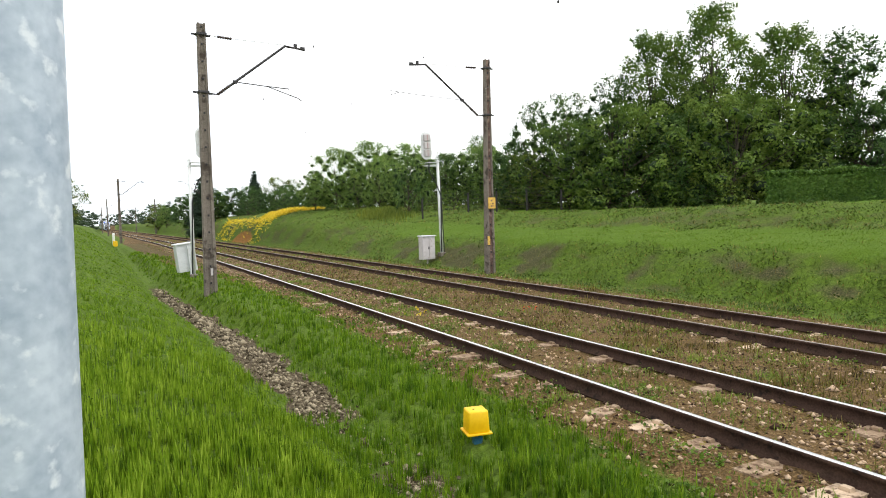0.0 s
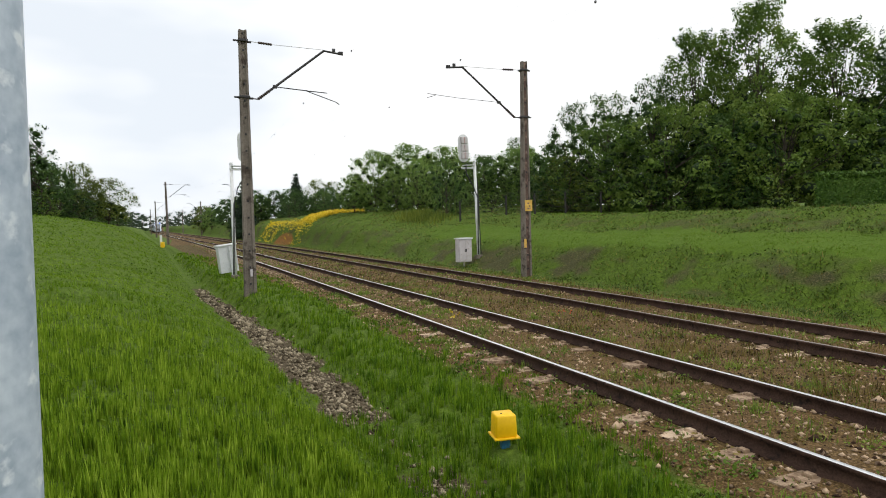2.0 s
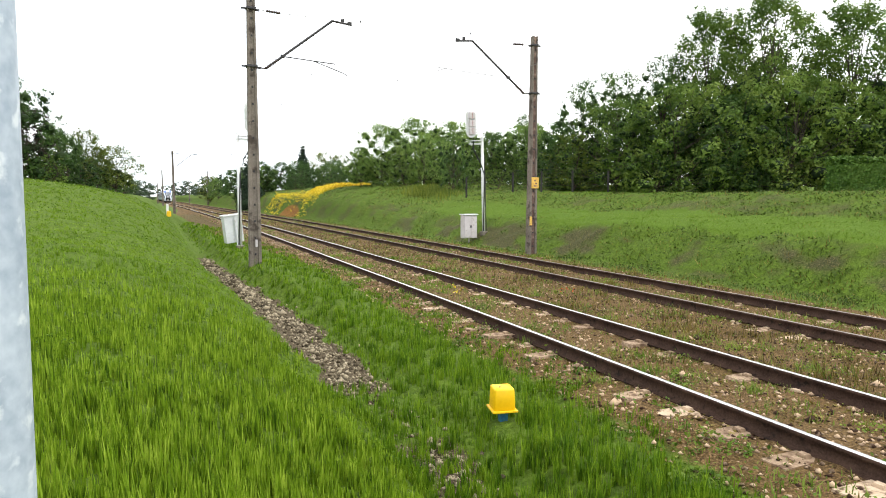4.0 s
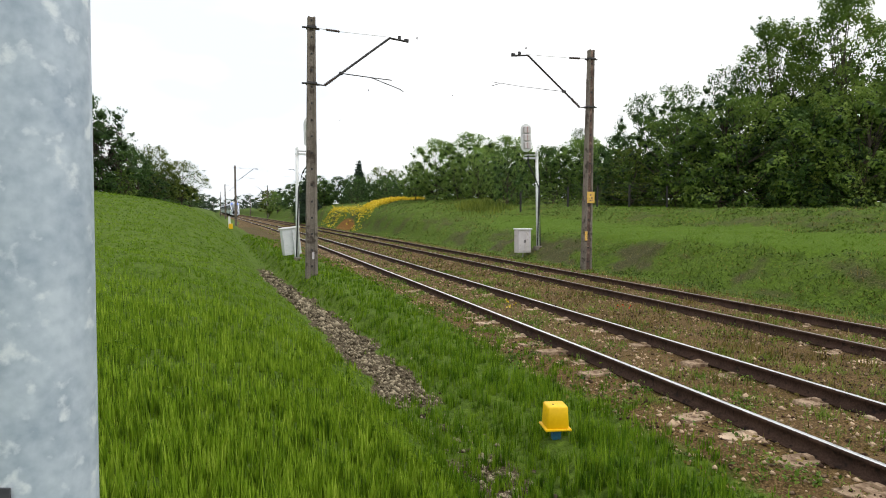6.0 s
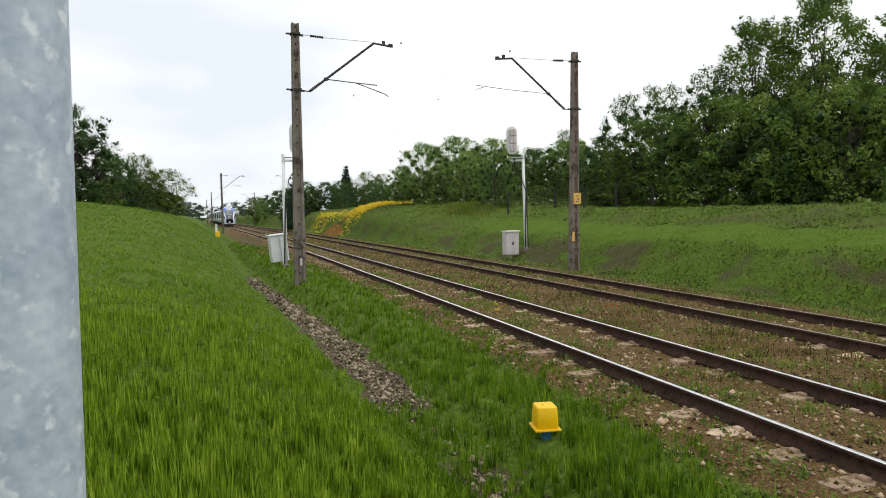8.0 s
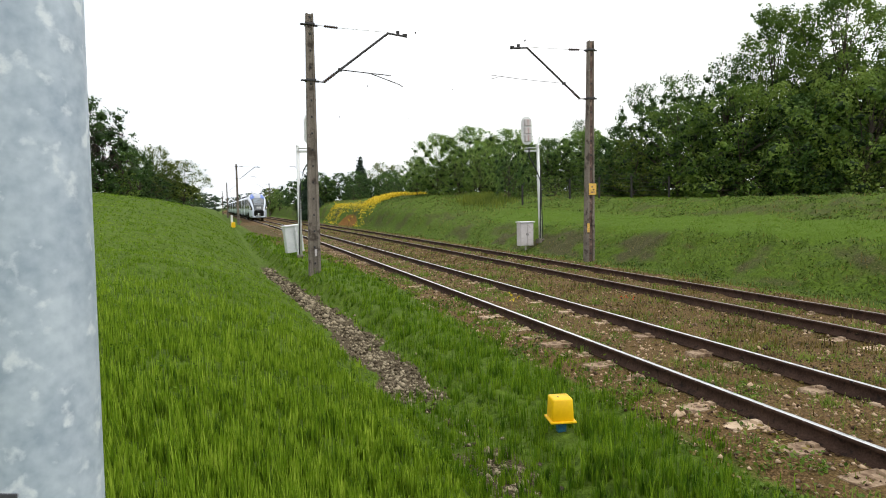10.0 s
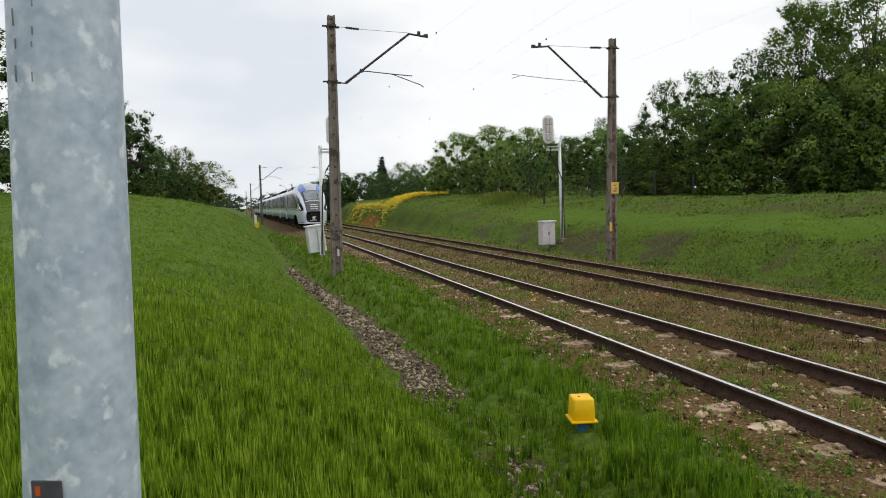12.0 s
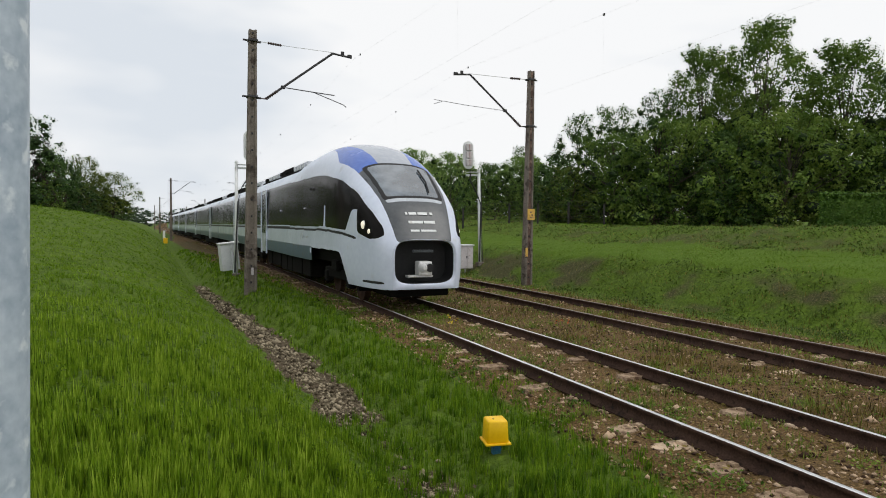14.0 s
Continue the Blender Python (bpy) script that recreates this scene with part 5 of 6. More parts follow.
    keep = (u > 11.8) & (u < 24) & (lush(x, y) < 0.45) & (wave(x, y, 1.5, 8.0) + 0.7 * wave(x, y, 4.1, 5.0) > 0.0) & (rng.random(len(x)) > 1.2 * worn(x, y))
    low_leaves("bank_weeds", x[keep], y[keep], 0.04 + 0.16 * rng.random(keep.sum()), 0.026 + 0.0012 * r[keep], M_ROUGH, "dark leafy weeds on the foot of the bank", 64)
    # tall pale grass on the crest beside the dark bush
    x, y = rng.normal(17.0, 0.7, 2600), rng.normal(43.0, 1.7, 2600)
    blades("tall_grass", x, y, 0.2 + 0.4 * rng.random(len(x)), np.full(len(x), 0.04), M_LEAF_WARM, "tall pale green grass on the crest of the bank", 65, 0.5)
    # flowers
    n = 15000
    y = rng.uniform(58, 84, n)
    u = 11.8 + rng.random(n) ** 0.8 * 7.5
    want = np.where(u < 14.0, (y > 60) & (0.5 * wave(u, y, 0.9, 3) + 0.3 * wave(u, y, 2.3, 1) + rng.normal(0, 0.5, n) + 0.35 * (u - 13.2) > 0.35), (y > 62) & (y < 68) & (wave(u, y, 1.3, 3) > -0.5))
    clay = np.hypot((u - 12.4) / 0.7, (y - 69) / 5.0) < 1.0
    keep = want & ~(clay & (rng.random(n) < 0.85))
    flowers("yellow_flowers", u[keep] + bend(y[keep]), y[keep], 0.28, 0.13, M_PETAL, "mass of yellow flowers on the bank", rng)
    n = 160
    y, u = rng.uniform(11, 14, n), 3.0 + rng.random(n) * 5
    spot = np.hypot(u - 5.4, (y - 12.6) / 1.4) < 0.45
    flowers("yellow_flowers", u[spot] + bend(y[spot]), y[spot], 0.10, 0.05, M_PETAL, "small yellow flowers between the rails", rng)
    flowers("red_poppies", np.array([7.72, 7.78, 7.70, 7.84]), np.array([11.4, 11.5, 11.55, 11.3]), 0.12, 0.045, M_POPPY, "few red poppies between the tracks", rng)


def flowers(name, x, y, h, size, material, label, rng):
    n = len(x)
    p = np.stack([x, y, land(x, y) + h * rng.uniform(0.6, 1.2, n)], 1)
    vs = []
    for k in range(3):
        d = rng.normal(size=(n, 3)) + np.array([0, 0, 0.8])
        d /= np.linalg.norm(d, axis=1)[:, None]
        t = np.cross(d, rng.normal(size=(n, 3)))
        t /= np.linalg.norm(t, axis=1)[:, None]
        q = np.cross(d, t)
        c = p + rng.normal(scale=size * 0.5, size=(n, 3))
        vs.append(np.stack([c - t * size * 0.5, c + q * size * 0.4, c + t * size * 0.5, c - q * size * 0.4], 1).reshape(-1, 3))
    v = np.concatenate(vs)
    return tagged(sheet(name, v, np.arange(len(v)).reshape(-1, 4), material), label, "flowers", kind="stuff")


def stones(name, x, y, size, material, label, seed):
    """Angular stones half sunk in the ground."""
    rng = np.random.default_rng(seed)
    n = len(x)
    octa = np.array([(1, 0, 0), (0, 1, 0), (-1, 0, 0), (0, -1, 0), (0.2, 0.1, 0.8), (0, 0, -0.6)], dtype=float)
    tri = np.array([(0, 1, 4), (1, 2, 4), (2, 3, 4), (3, 0, 4), (1, 0, 5), (2, 1, 5), (3, 2, 5), (0, 3, 5)])
    a = rng.uniform(0, 2 * np.pi, n)
    v = octa[None] * (1 + rng.normal(0, 0.22, (n, 6, 3))) * size[:, None, None] * 0.5
    ca, sa = np.cos(a)[:, None], np.sin(a)[:, None]
    vx, vy = v[..., 0] * ca - v[..., 1] * sa, v[..., 0] * sa + v[..., 1] * ca
    v = np.stack([vx + x[:, None], vy + y[:, None], v[..., 2] + (land(x, y) + size * 0.12)[:, None]], 2)
    f = (np.arange(n)[:, None, None] * 6 + tri[None]).reshape(-1, 3)
    return tagged(sheet(name, v.reshape(-1, 3), f, material), label, "stones", kind="stuff")


def lay_stones():
    rng = np.random.default_rng(70)
    n = 6500
    y = 3.5 + 21 * rng.random(n) ** 1.6
    dc, dw = ditch(y)
    x = dc + bend(y) + rng.normal(0, 0.42, n) * dw
    keep = ~((y > 5.7) & (y < 7.4) & (rng.random(n) < 0.8)) & ~((y < 5.7) & (rng.random(n) < 0.5))
    stones("ditch_gravel", x[keep], y[keep], (0.018 + 0.075 * rng.random(n) ** 3.5)[keep], M_PALE, "pale grey gravel in the drainage ditch", 71)
    n = 40000
    y = 2.0 + 60 * rng.random(n) ** 1.5
    u = rng.uniform(3.75, 11.6, n)
    near = np.minimum.reduce([np.abs(u - c - s * GAUGE / 2) for c in (TRACK_1, TRACK_2) for s in (-1, 1)])
    want = 0.75 - 0.45 * ((u > 6.6) & (u < 8.5)) - 0.4 * (u > 8.6) + 0.5 * wave(u, y, 1.5, 2)
    keep = (near > 0.08) & (rng.random(n) < want)
    stones("ballast", (u + bend(y))[keep], y[keep], (0.024 + 0.042 * rng.random(n) ** 2)[keep], M_STONE, "brown and grey ballast stones", 72)
    # stones lying in the far end of the ditch
    n = 90
    y = rng.uniform(13, 26, n)
    dc, dw = ditch(y)
    stones("ditch_stones", dc + bend(y) + rng.normal(0, 0.35, n) * dw, y, rng.uniform(0.07, 0.20, n), M_PALE, "pale stones lying in the drainage ditch", 74)
    # broken slabs and big stones by the rail
    n = 34
    y = rng.uniform(3.5, 9, n)
    u = rng.choice([4.25, 4.4, 5.2, 6.9], n) + rng.normal(0, 0.22, n)
    stones("loose_stones", u + bend(y), y, rng.uniform(0.06, 0.13, n), M_STONE, "larger pale stones beside the rails", 73)


grow()
lay_stones()

# ---------------------------------------------------------------- the train


def lerp(y, rows):
    return np.interp(y, [r[0] for r in rows], [r[1] for r in rows])


TOP = [(0, 1.66), (0.10, 1.80), (0.35, 2.18), (0.7, 2.65), (1.3, 3.08), (2.05, 3.56), (2.6, 3.87), (3.3, 4.13), (4.2, 4.32), (5.5, 4.40), (7, 4.34), (8.5, 4.15), (9.2, 4.06), (30, 4.04)]
WIDE = [(0, 0.82), (0.05, 0.90), (0.12, 0.97), (0.25, 1.06), (0.6, 1.17), (1.2, 1.29), (2.0, 1.385), (2.8, 1.43), (30, 1.43)]
NOSE_Y = np.unique(np.round(np.concatenate([np.arange(0, 2.59, 0.02), np.arange(2.6, 4.99, 0.03), np.arange(5.0, 6.15, 0.1), np.arange(6.2, 9.3, 0.3)]), 3))


def section(y, n):
    """Half outline of the body at y: n points from the sill to the roof's middle."""
    yy = np.clip(y + np.linspace(-0.3, 0.3, 13) * min(1.0, y / 0.5), 0, None)
    top = float(np.mean(lerp(yy, TOP)))
    w = float(np.mean(lerp(yy, WIDE)))
    zb = 0.50
    zs = min(float(np.interp(y, [0, 2.5, 5.5, 8], [2.6, 2.6, 3.1, 3.3])), top * float(np.interp(y, [0, 2.5, 5.5, 8], [0.62, 0.62, 0.72, 0.82])))
    k = float(np.interp(y, [0, 1.0, 3.0, 6.0], [3.6, 3.2, 2.7, 2.5]))
    zz = np.concatenate([np.linspace(zb, zs, 60, endpoint=False), zs + (top - zs) * np.sin(np.linspace(0, math.pi / 2, 140))])
    side = np.where(zz < 1.2, 1 - 0.05 * ((1.2 - zz) / 0.7) ** 2, 1 - 0.012 * (zz - 1.2))
    cap = np.where(zz > zs, np.clip(1 - np.clip((zz - zs) / (top - zs), 0, 1) ** k, 0, 1) ** (1 / k), 1.0)
    xx = w * side * cap
    d = np.concatenate([[0], np.cumsum(np.hypot(np.diff(xx), np.diff(zz)))])
    s = np.linspace(0, d[-1], n)
    return np.interp(s, d, xx), np.interp(s, d, zz)


def shell(ys, n):
    """Grid of points over the body, from one sill over the roof to the other."""
    rows = []
    for y in ys:
        x, z = section(y, n)
        rows.append(np.concatenate([np.stack([x, np.full(n, y), z], 1), np.stack([-x[-2::-1], np.full(n - 1, y), z[-2::-1]], 1)]))
    return np.array(rows)


def even_edges(grid, kinds):
    """Smooths the lines along which the paint changes."""
    r, c = grid.shape[:2]
    along = np.zeros((r, c), bool)
    along[1:-1, :-1] = kinds[:-1] != kinds[1:]
    across = np.zeros((r, c), bool)
    across[:-1, 1:-1] = kinds[:, :-1] != kinds[:, 1:]
    back_along, back_across = np.zeros((r, c), bool), np.zeros((r, c), bool)
    back_along[:, 1:], back_across[1:] = along[:, :-1], across[:-1]
    links = [(along, 1, -1), (back_along, 1, 1), (across, 0, -1), (back_across, 0, 1)]
    count = sum(k[0].astype(int) for k in links)
    free = count == 2
    free[0], free[-1] = False, False
    out = grid.copy()
    for _ in range(24):
        total = sum(np.roll(out, step, axis) * on[..., None] for on, axis, step in links)
        moved = np.where(free[..., None], 0.5 * out + 0.25 * total, out)
        shift = moved - grid
        size = np.linalg.norm(shift, axis=2, keepdims=True)
        out = grid + shift * np.minimum(1.0, 0.035 / np.maximum(size, 1e-6))
    return out


def grid_parts(grid, kind_of, names, parent):
    """Cuts a grid into parts by kind. names: kind -> (name, material, label)."""
    r, c = grid.shape[:2]
    i, j = np.meshgrid(np.arange(r - 1), np.arange(c - 1), indexing="ij")
    a = (i * c + j).ravel()
    quads = np.stack([a, a + 1, a + c + 1, a + c], 1)
    mid = (grid[:-1, :-1] + grid[1:, 1:] + grid[:-1, 1:] + grid[1:, :-1]).reshape(-1, 3) / 4
    kinds = kind_of(mid)
    grid = even_edges(grid, kinds.reshape(r - 1, c - 1))
    flat = grid.reshape(-1, 3)
    made = {}
    for k, (name, material, label) in names.items():
        pick = kinds == k
        halves = [pick & (mid[:, 0] < 0), pick & (mid[:, 0] >= 0)] if k in ("side", "lamp", "stripe", "skirt", "blue", "grille") else [pick]
        for half in halves:
            q = quads[half]
            if not len(q):
                continue
            used, inv = np.unique(q.ravel(), return_inverse=True)
            ob = sheet(name, flat[used], inv.reshape(-1, 4), material, made.get("shell", parent), True)
            if label:
                ob["label"] = label
            made[k] = ob
    return made


def nose_kind(m):
    x, y, z = np.abs(m[:, 0]), m[:, 1], m[:, 2]
    out = np.full(len(m), "shell", dtype=object)
    panel = lerp(y, [(0, 0.68), (0.7, 0.83), (1.2, 0.91), (2.05, 1.02), (2.6, 1.10), (3.3, 1.18), (4.2, 1.0), (5.5, 0.8), (9, 0.7)])
    front = (x < panel) & (z > 1.6)
    out[front & (y < 2.12)] = "panel"
    out[front & (y >= 2.12)] = "dome"
    out[front & (x > 0.45 + 0.10 * (y - 2)) & (y > 2.0) & (y < 4.9)] = "blue"
    out[front & (y > 0.74) & (y < 2.12) & (x < 0.70 + 0.10 * y)] = "frame"
    out[front & (y > 0.80) & (y < 2.04) & (x < 0.60 + 0.10 * y)] = "screen"
    out[front & (y > 0.66) & (y < 0.74) & (x < 0.73)] = "ledge"
    hi = lerp(y, [(0.2, 1.72), (0.3, 1.92), (0.66, 2.26), (1.5, 2.78), (2.5, 3.13), (3.65, 3.32), (5, 3.42), (11, 3.45), (30, 3.45)])
    low = lerp(y, [(0, 1.9), (0.2, 1.74), (0.3, 1.68), (0.6, 1.65), (1.2, 1.80), (2.2, 1.86), (4, 1.93), (30, 1.95)])
    win = (z > low) & (z < hi) & (~front)
    out[win] = "side"
    out[win & (y < 1.22 + (z - 1.8) * 0.12)] = "lamp"
    fin = (z < 2.36) & (y > 1.22 + (z - 1.8) * 0.12) & (y < 1.95 - (z - 1.85) * 0.75)
    out[win & fin] = "shell"
    out[win & (np.abs(y - 4.0) < 0.09 - 0.03 * (z - 2)) & (z < 2.55)] = "shell"
    stripe = lerp(y, [(1.0, 1.66), (2.2, 1.80), (4, 1.87), (30, 1.89)])
    out[(z > stripe - 0.065) & (z < stripe) & (y > 1.25) & (x > 1.0)] = "stripe"
    arch = 1.30 * (1 - np.clip((2.6 - y) / 0.78, 0, 1) ** 2.4 * 0.75)
    out[(z < arch) & (y > 1.82) & (y < 5.6) & (x > 0.9)] = "none"
    out[(z < 0.88) & (y >= 5.6)] = "none"
    out[(z >= 0.88) & (z < 1.32) & (y >= 5.6)] = "skirt"
    grille = (z > 0.62) & (z < 0.68) & (y > 0.12) & (y < 1.0) & (x > 0.85)
    out[grille] = "grille"
    return out


SKIN = {
    "shell": ("body_shell", M_T_WHITE, "glossy white car body"),
    "panel": ("nose_panel", M_T_PANEL, "dark grey nose panel"),
    "dome": ("roof_dome", M_T_ROOF, "grey rounded roof dome"),
    "blue": ("blue_decoration", M_T_BLUE, "bright blue painted field"),
    "frame": ("windscreen_frame", M_T_RUBBER, "black windscreen surround"),
    "screen": ("windscreen", M_T_SCREEN, "large reflecting windscreen"),
    "ledge": ("windscreen_ledge", M_T_SILVER, "silver ledge under the windscreen"),
    "side": ("window_band", M_T_GLASS, "black glass window band"),
    "lamp": ("headlight_housing", M_T_GLASS, "black triangular headlight glass"),
    "stripe": ("stripe", M_T_RUBBER, "thin dark stripe"),
    "skirt": ("skirt", M_T_SKIRT, "grey-blue skirt panel"),
    "grille": ("air_slot", M_T_RUBBER, ""),
}


def bogie(parent, y):
    bm = fresh()
    for s in (-1, 1):
        box(bm, (s * 1.05, y, 0.62), (0.16, 3.0, 0.28), 0.04)
        box(bm, (s * 1.1, y, 0.86), (0.3, 0.6, 0.3), 0.05)
        for k in (-1.2, 1.2):
            box(bm, (s * 1.08, y + k, 0.5), (0.22, 0.34, 0.34), 0.05)
    box(bm, (0, y, 0.7), (1.9, 1.2, 0.3), 0.04)
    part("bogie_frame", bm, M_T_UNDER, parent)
    for k in (-1.2, 1.2):
        for s in (-1, 1):
            part("wheel", tube(fresh(), [(s * 0.68, y + k, 0.43), (s * 0.72, y + k, 0.43), (s * 0.82, y + k, 0.43)], [0.46, 0.43, 0.43], 20), M_RUST, parent)


def door(parent, y, s):
    x = s * 1.432
    for k in (-1, 1):
        part("door_frame", box(fresh(), (x + s * 0.012, y + k * 0.72, 2.10), (0.05, 0.20, 2.75), 0.012), M_T_WHITE, parent, "pale door pillar with a dark slot")
        part("pillar_slot", box(fresh(), (x + s * 0.036, y + k * 0.72, 2.45), (0.008, 0.07, 1.25), 0.002), M_T_RUBBER, parent)
        d = part("door_leaf", box(fresh(), (x - s * 0.004, y + k * 0.33, 2.1), (0.02, 0.6, 2.6), 0.01), M_T_SILVER, parent, "silver sliding door leaf")
        part("door_window", box(fresh(), (x + s * 0.004, y + k * 0.33, 2.45), (0.02, 0.5, 1.7), 0.02), M_T_GLASS, d)
        part("grab_handle", tube(fresh(), [(x + s * 0.03, y + k * 0.83, 1.75), (x + s * 0.03, y + k * 0.83, 2.5)], 0.015, 6), M_T_CHROME, parent)


def roof_gear(parent, y0, y1, seed):
    rng = random.Random(seed)
    y = y0
    while y < y1 - 1:
        L = rng.uniform(1.2, 3.0)
        L = min(L, y1 - y)
        bm = box(fresh(), (0, y + L / 2, 4.1), (1.7, L - 0.1, rng.uniform(0.22, 0.42)), 0.05, 0.9)
        for k in range(int(L / 0.3)):
            box(bm, (-0.86, y + 0.25 + k * 0.3, 4.12), (0.04, 0.2, 0.16), 0.0)
        part("roof_unit", bm, M_T_UNDER if rng.random() < 0.75 else M_T_SILVER, parent, "grimy roof equipment box")
        y += L + rng.uniform(0.05, 0.5)
    for s in (-1, 1):
        part("roof_rail", tube(fresh(), [(s * 0.95, y0, 3.95), (s * 0.95, y1, 3.95)], 0.03, 6), M_T_UNDER, parent)


def under_gear(parent, y0, y1, seed):
    rng = random.Random(seed)
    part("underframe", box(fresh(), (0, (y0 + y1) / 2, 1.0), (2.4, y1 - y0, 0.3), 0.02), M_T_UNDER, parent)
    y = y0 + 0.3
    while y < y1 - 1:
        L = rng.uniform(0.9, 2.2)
        # near-black boxes reach low to stand in for shadow beneath the cars
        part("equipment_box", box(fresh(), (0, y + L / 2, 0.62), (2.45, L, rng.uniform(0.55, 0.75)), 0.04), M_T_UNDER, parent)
        y += L + rng.uniform(0.05, 0.3)


def front_car(train):
    grid = shell(NOSE_Y, 145)
    made = grid_parts(grid, nose_kind, SKIN, train)
    car = made["shell"]
    car.name = "front_car"
    # straight body behind the nose
    plain_body(car, 9.2, 19.54)
    # front rim and coupler recess
    x, z = section(0.0, 40)
    outer = [(a, b) for a, b in zip(x, z)] + [(-a, b) for a, b in zip(x[-2::-1], z[-2::-1])]

    def inner(a, b, k):
        cz = 1.13
        rx, rz = 0.735 * k, 0.50 * k
        ang = math.atan2((b - cz) / 0.66, a / 1.0)
        q = 4.5
        rr = (abs(math.cos(ang)) ** q + abs(math.sin(ang)) ** q) ** (-1 / q)
        return (rx * rr * math.cos(ang), cz + rz * rr * math.sin(ang))

    n_bot = 24
    outer += [(-outer[0][0] + 2 * outer[0][0] * i / n_bot, outer[0][1]) for i in range(1, n_bot)]
    bm, rec = fresh(), fresh()
    o = [bm.verts.new((a, 0.0, b)) for a, b in outer]
    mid = [bm.verts.new((*(lambda p: (p[0], -0.05, p[1]))(inner(a, b, 1.05)),)) for a, b in outer]
    inn = [bm.verts.new((*(lambda p: (p[0], 0.02, p[1]))(inner(a, b, 1.0)),)) for a, b in outer]
    for p, q in ((o, mid), (mid, inn)):
        for i in range(len(p)):
            j = (i + 1) % len(p)
            bm.faces.new((p[i], p[j], q[j], q[i]))
    bmesh.ops.recalc_face_normals(bm, faces=bm.faces)
    part("front_rim", bm, M_T_WHITE, car, "white rim round the coupler opening", True)
    a1 = [rec.verts.new((inner(a, b, 1.0)[0], 0.02, inner(a, b, 1.0)[1])) for a, b in outer]
    a2 = [rec.verts.new((inner(a, b, 0.94)[0], 0.42, inner(a, b, 0.94)[1])) for a, b in outer]
    for i in range(len(a1)):
        j = (i + 1) % len(a1)
        rec.faces.new((a1[i], a1[j], a2[j], a2[i]))
    rec.faces.new(a2)
    part("coupler_recess", rec, M_T_RUBBER, car, "black coupler opening")
    bm = box(fresh(), (0.0, 0.1, 0.98), (0.34, 0.3, 0.34), 0.04)
    box(bm, (-0.1, 0.12, 0.80), (0.62, 0.2, 0.05), 0.01)
    c = part("coupler", bm, M_T_CHROME, car, "grey metal automatic coupler")
    part("coupler_cone", tube(fresh(), [(-0.08, -0.04, 1.0), (-0.08, -0.22, 1.0)], [0.12, 0.05], 14), M_T_CHROME, c)
    part("coupler_ring", tube(fresh(), [(0.1, -0.06, 1.0), (0.1, -0.07, 1.0)], 0.10, 14), M_T_RUBBER, c)
    part("horn_bar", box(fresh(), (0.0, 0.15, 1.38), (0.5, 0.1, 0.06), 0.01), M_T_PANEL, car)
    # lamps
    for s in (-1, 1):
        for (yy, zz, rr) in ((0.94, 1.98, 0.095), (0.66, 1.83, 0.06)):
            w = float(lerp(yy, WIDE))
            bm = fresh()
            made_v = bmesh.ops.create_uvsphere(bm, u_segments=14, v_segments=8, radius=rr)["verts"]
            for v in made_v:
                v.co = Vector((v.co.x * 0.5 + s * (w - 0.025), v.co.y + yy, v.co.z + zz))
            rim = fresh()
            for v in bmesh.ops.create_uvsphere(rim, u_segments=14, v_segments=8, radius=rr * 1.25)["verts"]:
                v.co = Vector((v.co.x * 0.3 + s * (w - 0.04), v.co.y * 1.1 + yy + 0.02, v.co.z * 0.95 + zz + 0.01))
            part("reflector", rim, M_T_CHROME, car, "silvery headlight reflector", True)
            part("headlight", bm, M_T_LAMP, car, "bright lit headlight", True)
        part("mirror_camera", box(fresh(), (s * 1.44, 5.6, 3.05), (0.06, 0.14, 0.08), 0.02), M_T_RUBBER, car)
    # wiper
    pts = []
    for yy, xx in ((0.9, 0.44), (1.3, 0.52), (1.8, 0.50)):
        x, z = section(yy, 200)
        pts.append((xx, yy - 0.02, float(np.interp(xx, x[::-1], z[::-1])) + 0.03))
    part("wiper", tube(fresh(), pts, 0.022, 6), M_T_RUBBER, car)
    # three lines of illegible white lettering on the nose panel
    for line, (yy, words) in enumerate(((0.40, ((-0.33, 0.05), (-0.17, 0.19), (0.08, 0.24), (0.30, 0.07))), (0.26, ((-0.14, 0.36), (0.21, 0.28))), (0.13, ((-0.2, 0.22), (0.14, 0.38))))):
        for xx, L in words:
            z0, z1 = float(lerp(yy, TOP)), float(lerp(yy + 0.05, TOP))
            tilt = math.atan2(z1 - z0, 0.05)
            rot = Matrix.Rotation(tilt, 3, "X")
            part("lettering", box(fresh(), (xx, yy, z0 + 0.012), (L, 0.075 if line < 2 else 0.055, 0.008), 0.001, 1.0, rot), M_WHITE, made["panel"])
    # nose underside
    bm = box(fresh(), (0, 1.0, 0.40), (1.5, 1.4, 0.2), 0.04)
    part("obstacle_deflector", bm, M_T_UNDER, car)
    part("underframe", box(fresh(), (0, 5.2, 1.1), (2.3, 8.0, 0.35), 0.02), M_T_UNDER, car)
    # near-black wall that makes the open wheel arch look shaded
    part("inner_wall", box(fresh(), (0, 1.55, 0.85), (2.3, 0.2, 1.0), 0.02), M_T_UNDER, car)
    bogie(car, 3.6)
    bogie(car, 19.0)
    under_gear(car, 6.4, 16.6, 3)
    for s in (-1, 1):
        door(car, 15.3, s)
        for yy in (6.6, 11.0):
            part("marker_lamp", box(fresh(), (s * 1.436, yy, 2.5), (0.012, 0.2, 0.03), 0.004), M_T_SILVER, car)
        part("crest_mark", box(fresh(), (s * 1.434, 6.9, 1.62), (0.008, 0.10, 0.16), 0.002), M_T_SILVER, car)
        part("crest_mark", box(fresh(), (s * 1.434, 6.3, 1.60), (0.008, 0.34, 0.05), 0.002), M_T_SILVER, car)
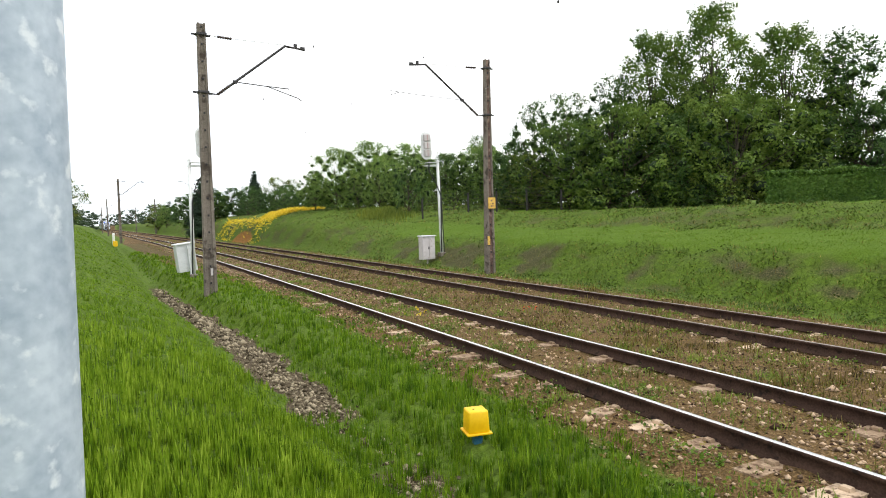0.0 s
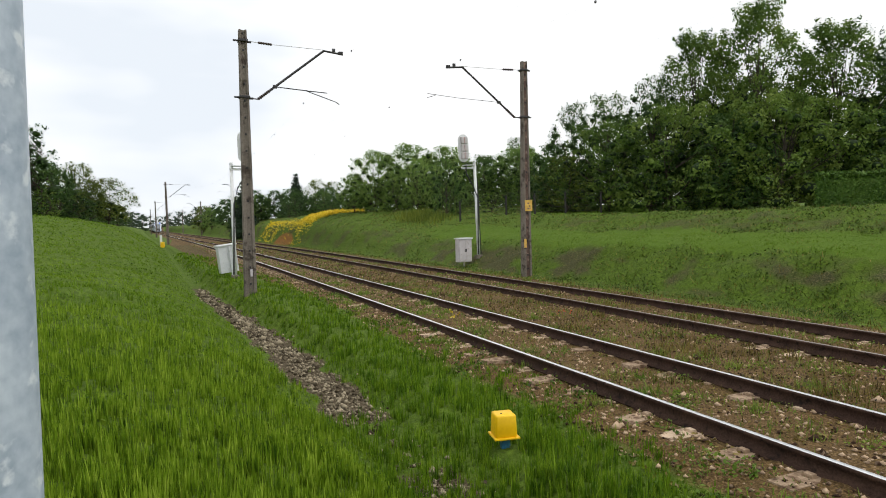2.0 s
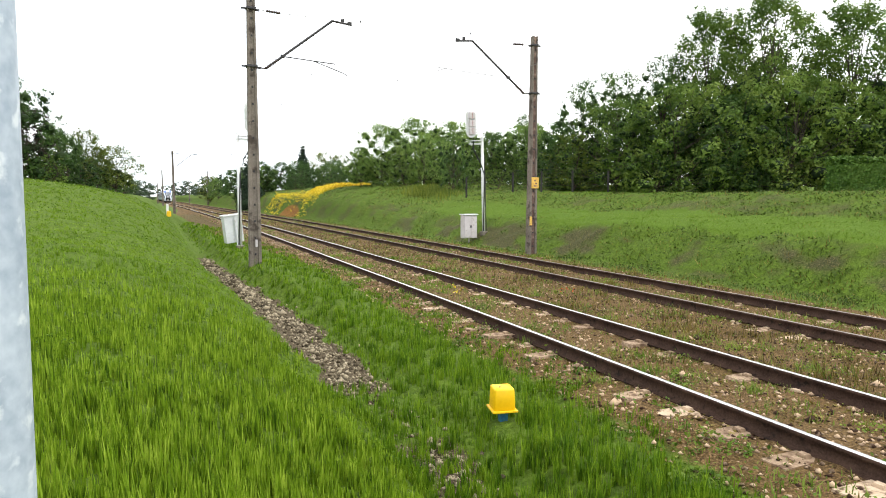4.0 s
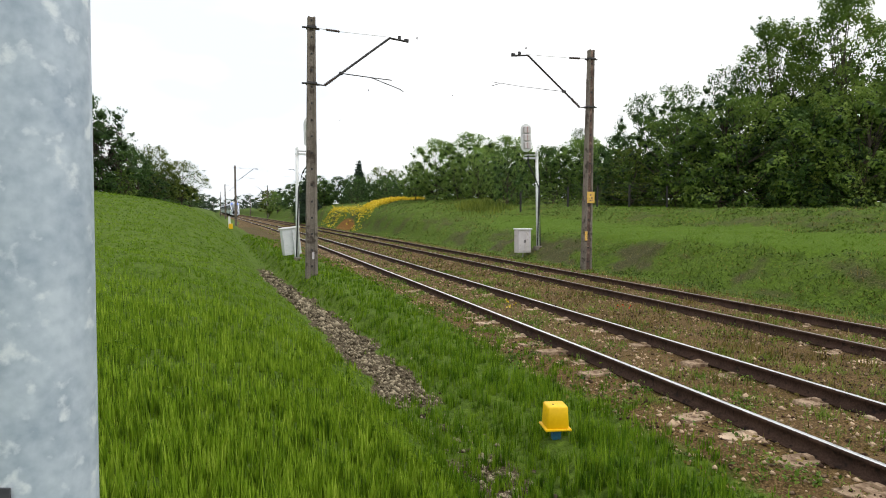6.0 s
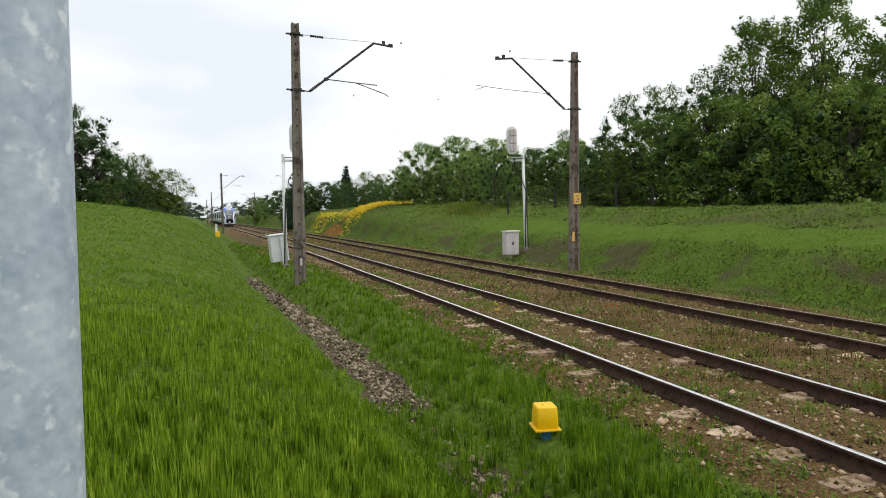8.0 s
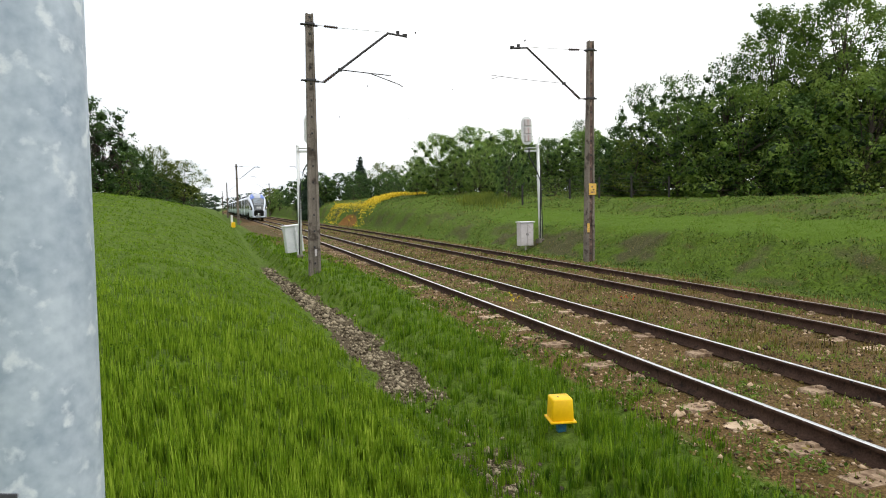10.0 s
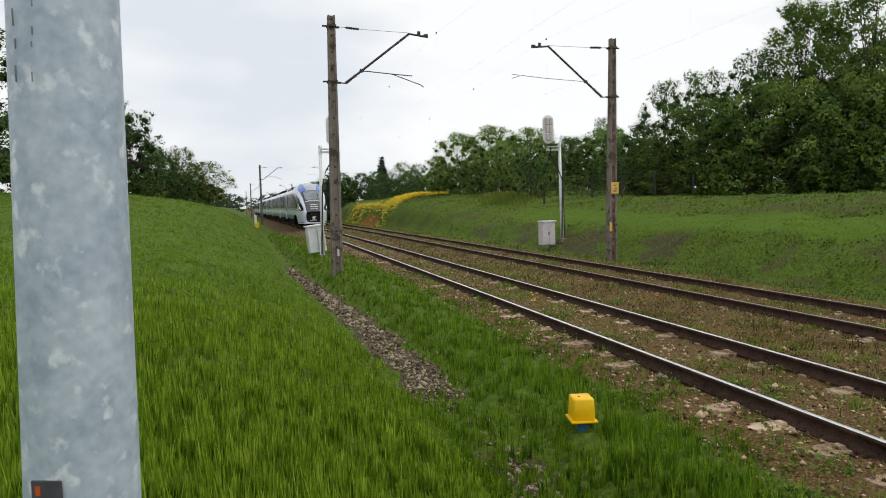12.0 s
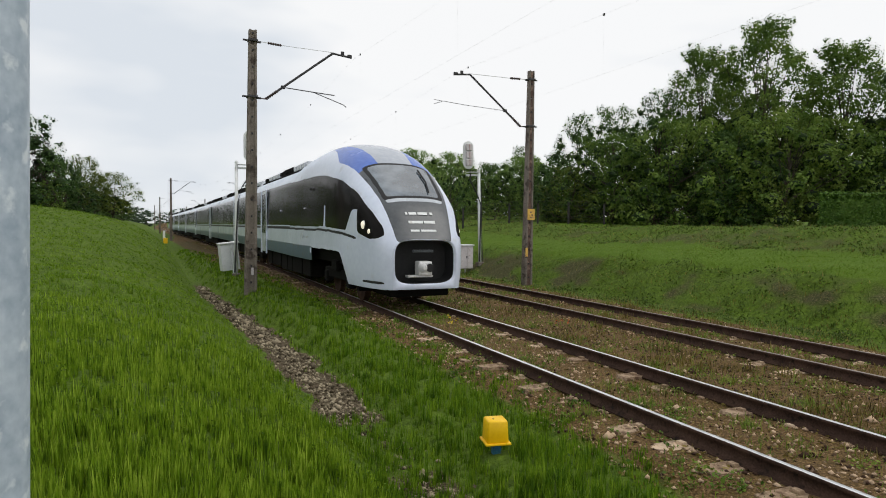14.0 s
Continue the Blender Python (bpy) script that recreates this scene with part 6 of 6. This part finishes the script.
        part("step_lamp", box(fresh(), (s * 1.42, 5.75, 1.2), (0.05, 0.1, 0.16), 0.02), M_T_WHITE, car)
    roof_gear(car, 9.2, 18.8, 5)
    return car


def plain_kind(m):
    z = m[:, 2]
    out = np.full(len(m), "shell", dtype=object)
    out[(z > 1.95) & (z < 3.45)] = "side"
    out[(z > 1.835) & (z < 1.895)] = "stripe"
    out[(z > 0.88) & (z < 1.32)] = "skirt"
    out[z < 0.88] = "none"
    out[z > 3.84] = "dome"
    return out


def plain_body(parent, y0, y1):
    """The straight part of a car, with closed ends."""
    grid = shell(np.array([12.0, 13.0]), 95)
    ys = np.linspace(y0, y1, 6)
    rows = np.repeat(grid[:1], len(ys), axis=0)
    rows[:, :, 1] = ys[:, None]
    names = dict(SKIN)
    names["shell"] = ("side_wall", M_T_WHITE, "glossy white car body")
    if parent is not None and parent.type == "MESH":
        made = {}
        for k, ob in grid_parts(rows, plain_kind, {q: names[q] for q in ("side", "stripe", "skirt", "dome")}, parent).items():
            made[k] = ob
        grid_parts(rows, plain_kind, {"shell": names["shell"]}, parent)
        return made
    return grid_parts(rows, plain_kind, {q: names[q] for q in ("shell", "side", "stripe", "skirt", "dome")}, parent)


def middle_car(train):
    made = plain_body(train, 0.06, 18.84)
    car = made["shell"]
    car.name = "middle_car"
    for yy in (0.08, 18.82):
        part("end_wall", box(fresh(), (0, yy, 2.35), (2.7, 0.04, 2.5), 0.02), M_T_RUBBER, car)
    part("gangway", box(fresh(), (0, -0.15, 2.3), (2.3, 1.0, 2.9), 0.08), M_T_RUBBER, car, "black folded gangway")
    for k in range(5):
        part("gangway_fold", box(fresh(), (0, -0.5 + k * 0.18, 2.3), (2.42, 0.07, 3.0), 0.03), M_T_UNDER, car)
    bogie(car, 0.0)
    under_gear(car, 2.4, 16.2, 9)
    for s in (-1, 1):
        door(car, 7.1, s)
        for yy in (1.2, 3.6, 10.4, 12.6, 14.8, 17.4):
            part("window_post", box(fresh(), (s * 1.426, yy, 2.62), (0.012, 0.05, 1.26), 0.003), M_T_RUBBER, car)
    roof_gear(car, 0.8, 18.2, 11)
    return car


PITCH = 18.9
FRONT_LEN = 19.6


def car_start(i):
    return 0.0 if i == 0 else FRONT_LEN + (i - 1) * PITCH


def on_track(s, length):
    x0, x1 = TRACK_1 + float(bend(s)), TRACK_1 + float(bend(s + length))
    return pose(x0, s, 0, 0, 0, math.degrees(math.atan2(x0 - x1, length)))


train = thing("passenger_train", "white electric passenger train with black window band and blue nose", "train", on_track(327.2, 19))
cars = [front_car(train)]
second = middle_car(train)
cars.append(second)
for i in range(2, 8):
    cars.append(copy_thing(second, pose(0, car_start(i), 0)))
second.matrix_basis = pose(0, car_start(1), 0)

# distance of the nose along the line, by time
RUN = [(0.0, 326.6), (5.0, 215.2), (7.5, 159.3), (10.5, 92.4), (11.5, 70.2), (12.5, 47.4), (13.0, 36.0), (13.5, 24.6), (14.0, 13.6)]


def where(t):
    return float(np.interp(t, [r[0] for r in RUN], [r[1] for r in RUN]))


def motions():
    times = [0.5 * k for k in range(29)]
    walk(train, [(t, on_track(where(t), 18)) for t in times])
    for i, car in enumerate(cars):
        if i:
            walk(car, [(t, on_track(where(t), 18).inverted() @ on_track(where(t) + car_start(i), 18)) for t in times])


motions()
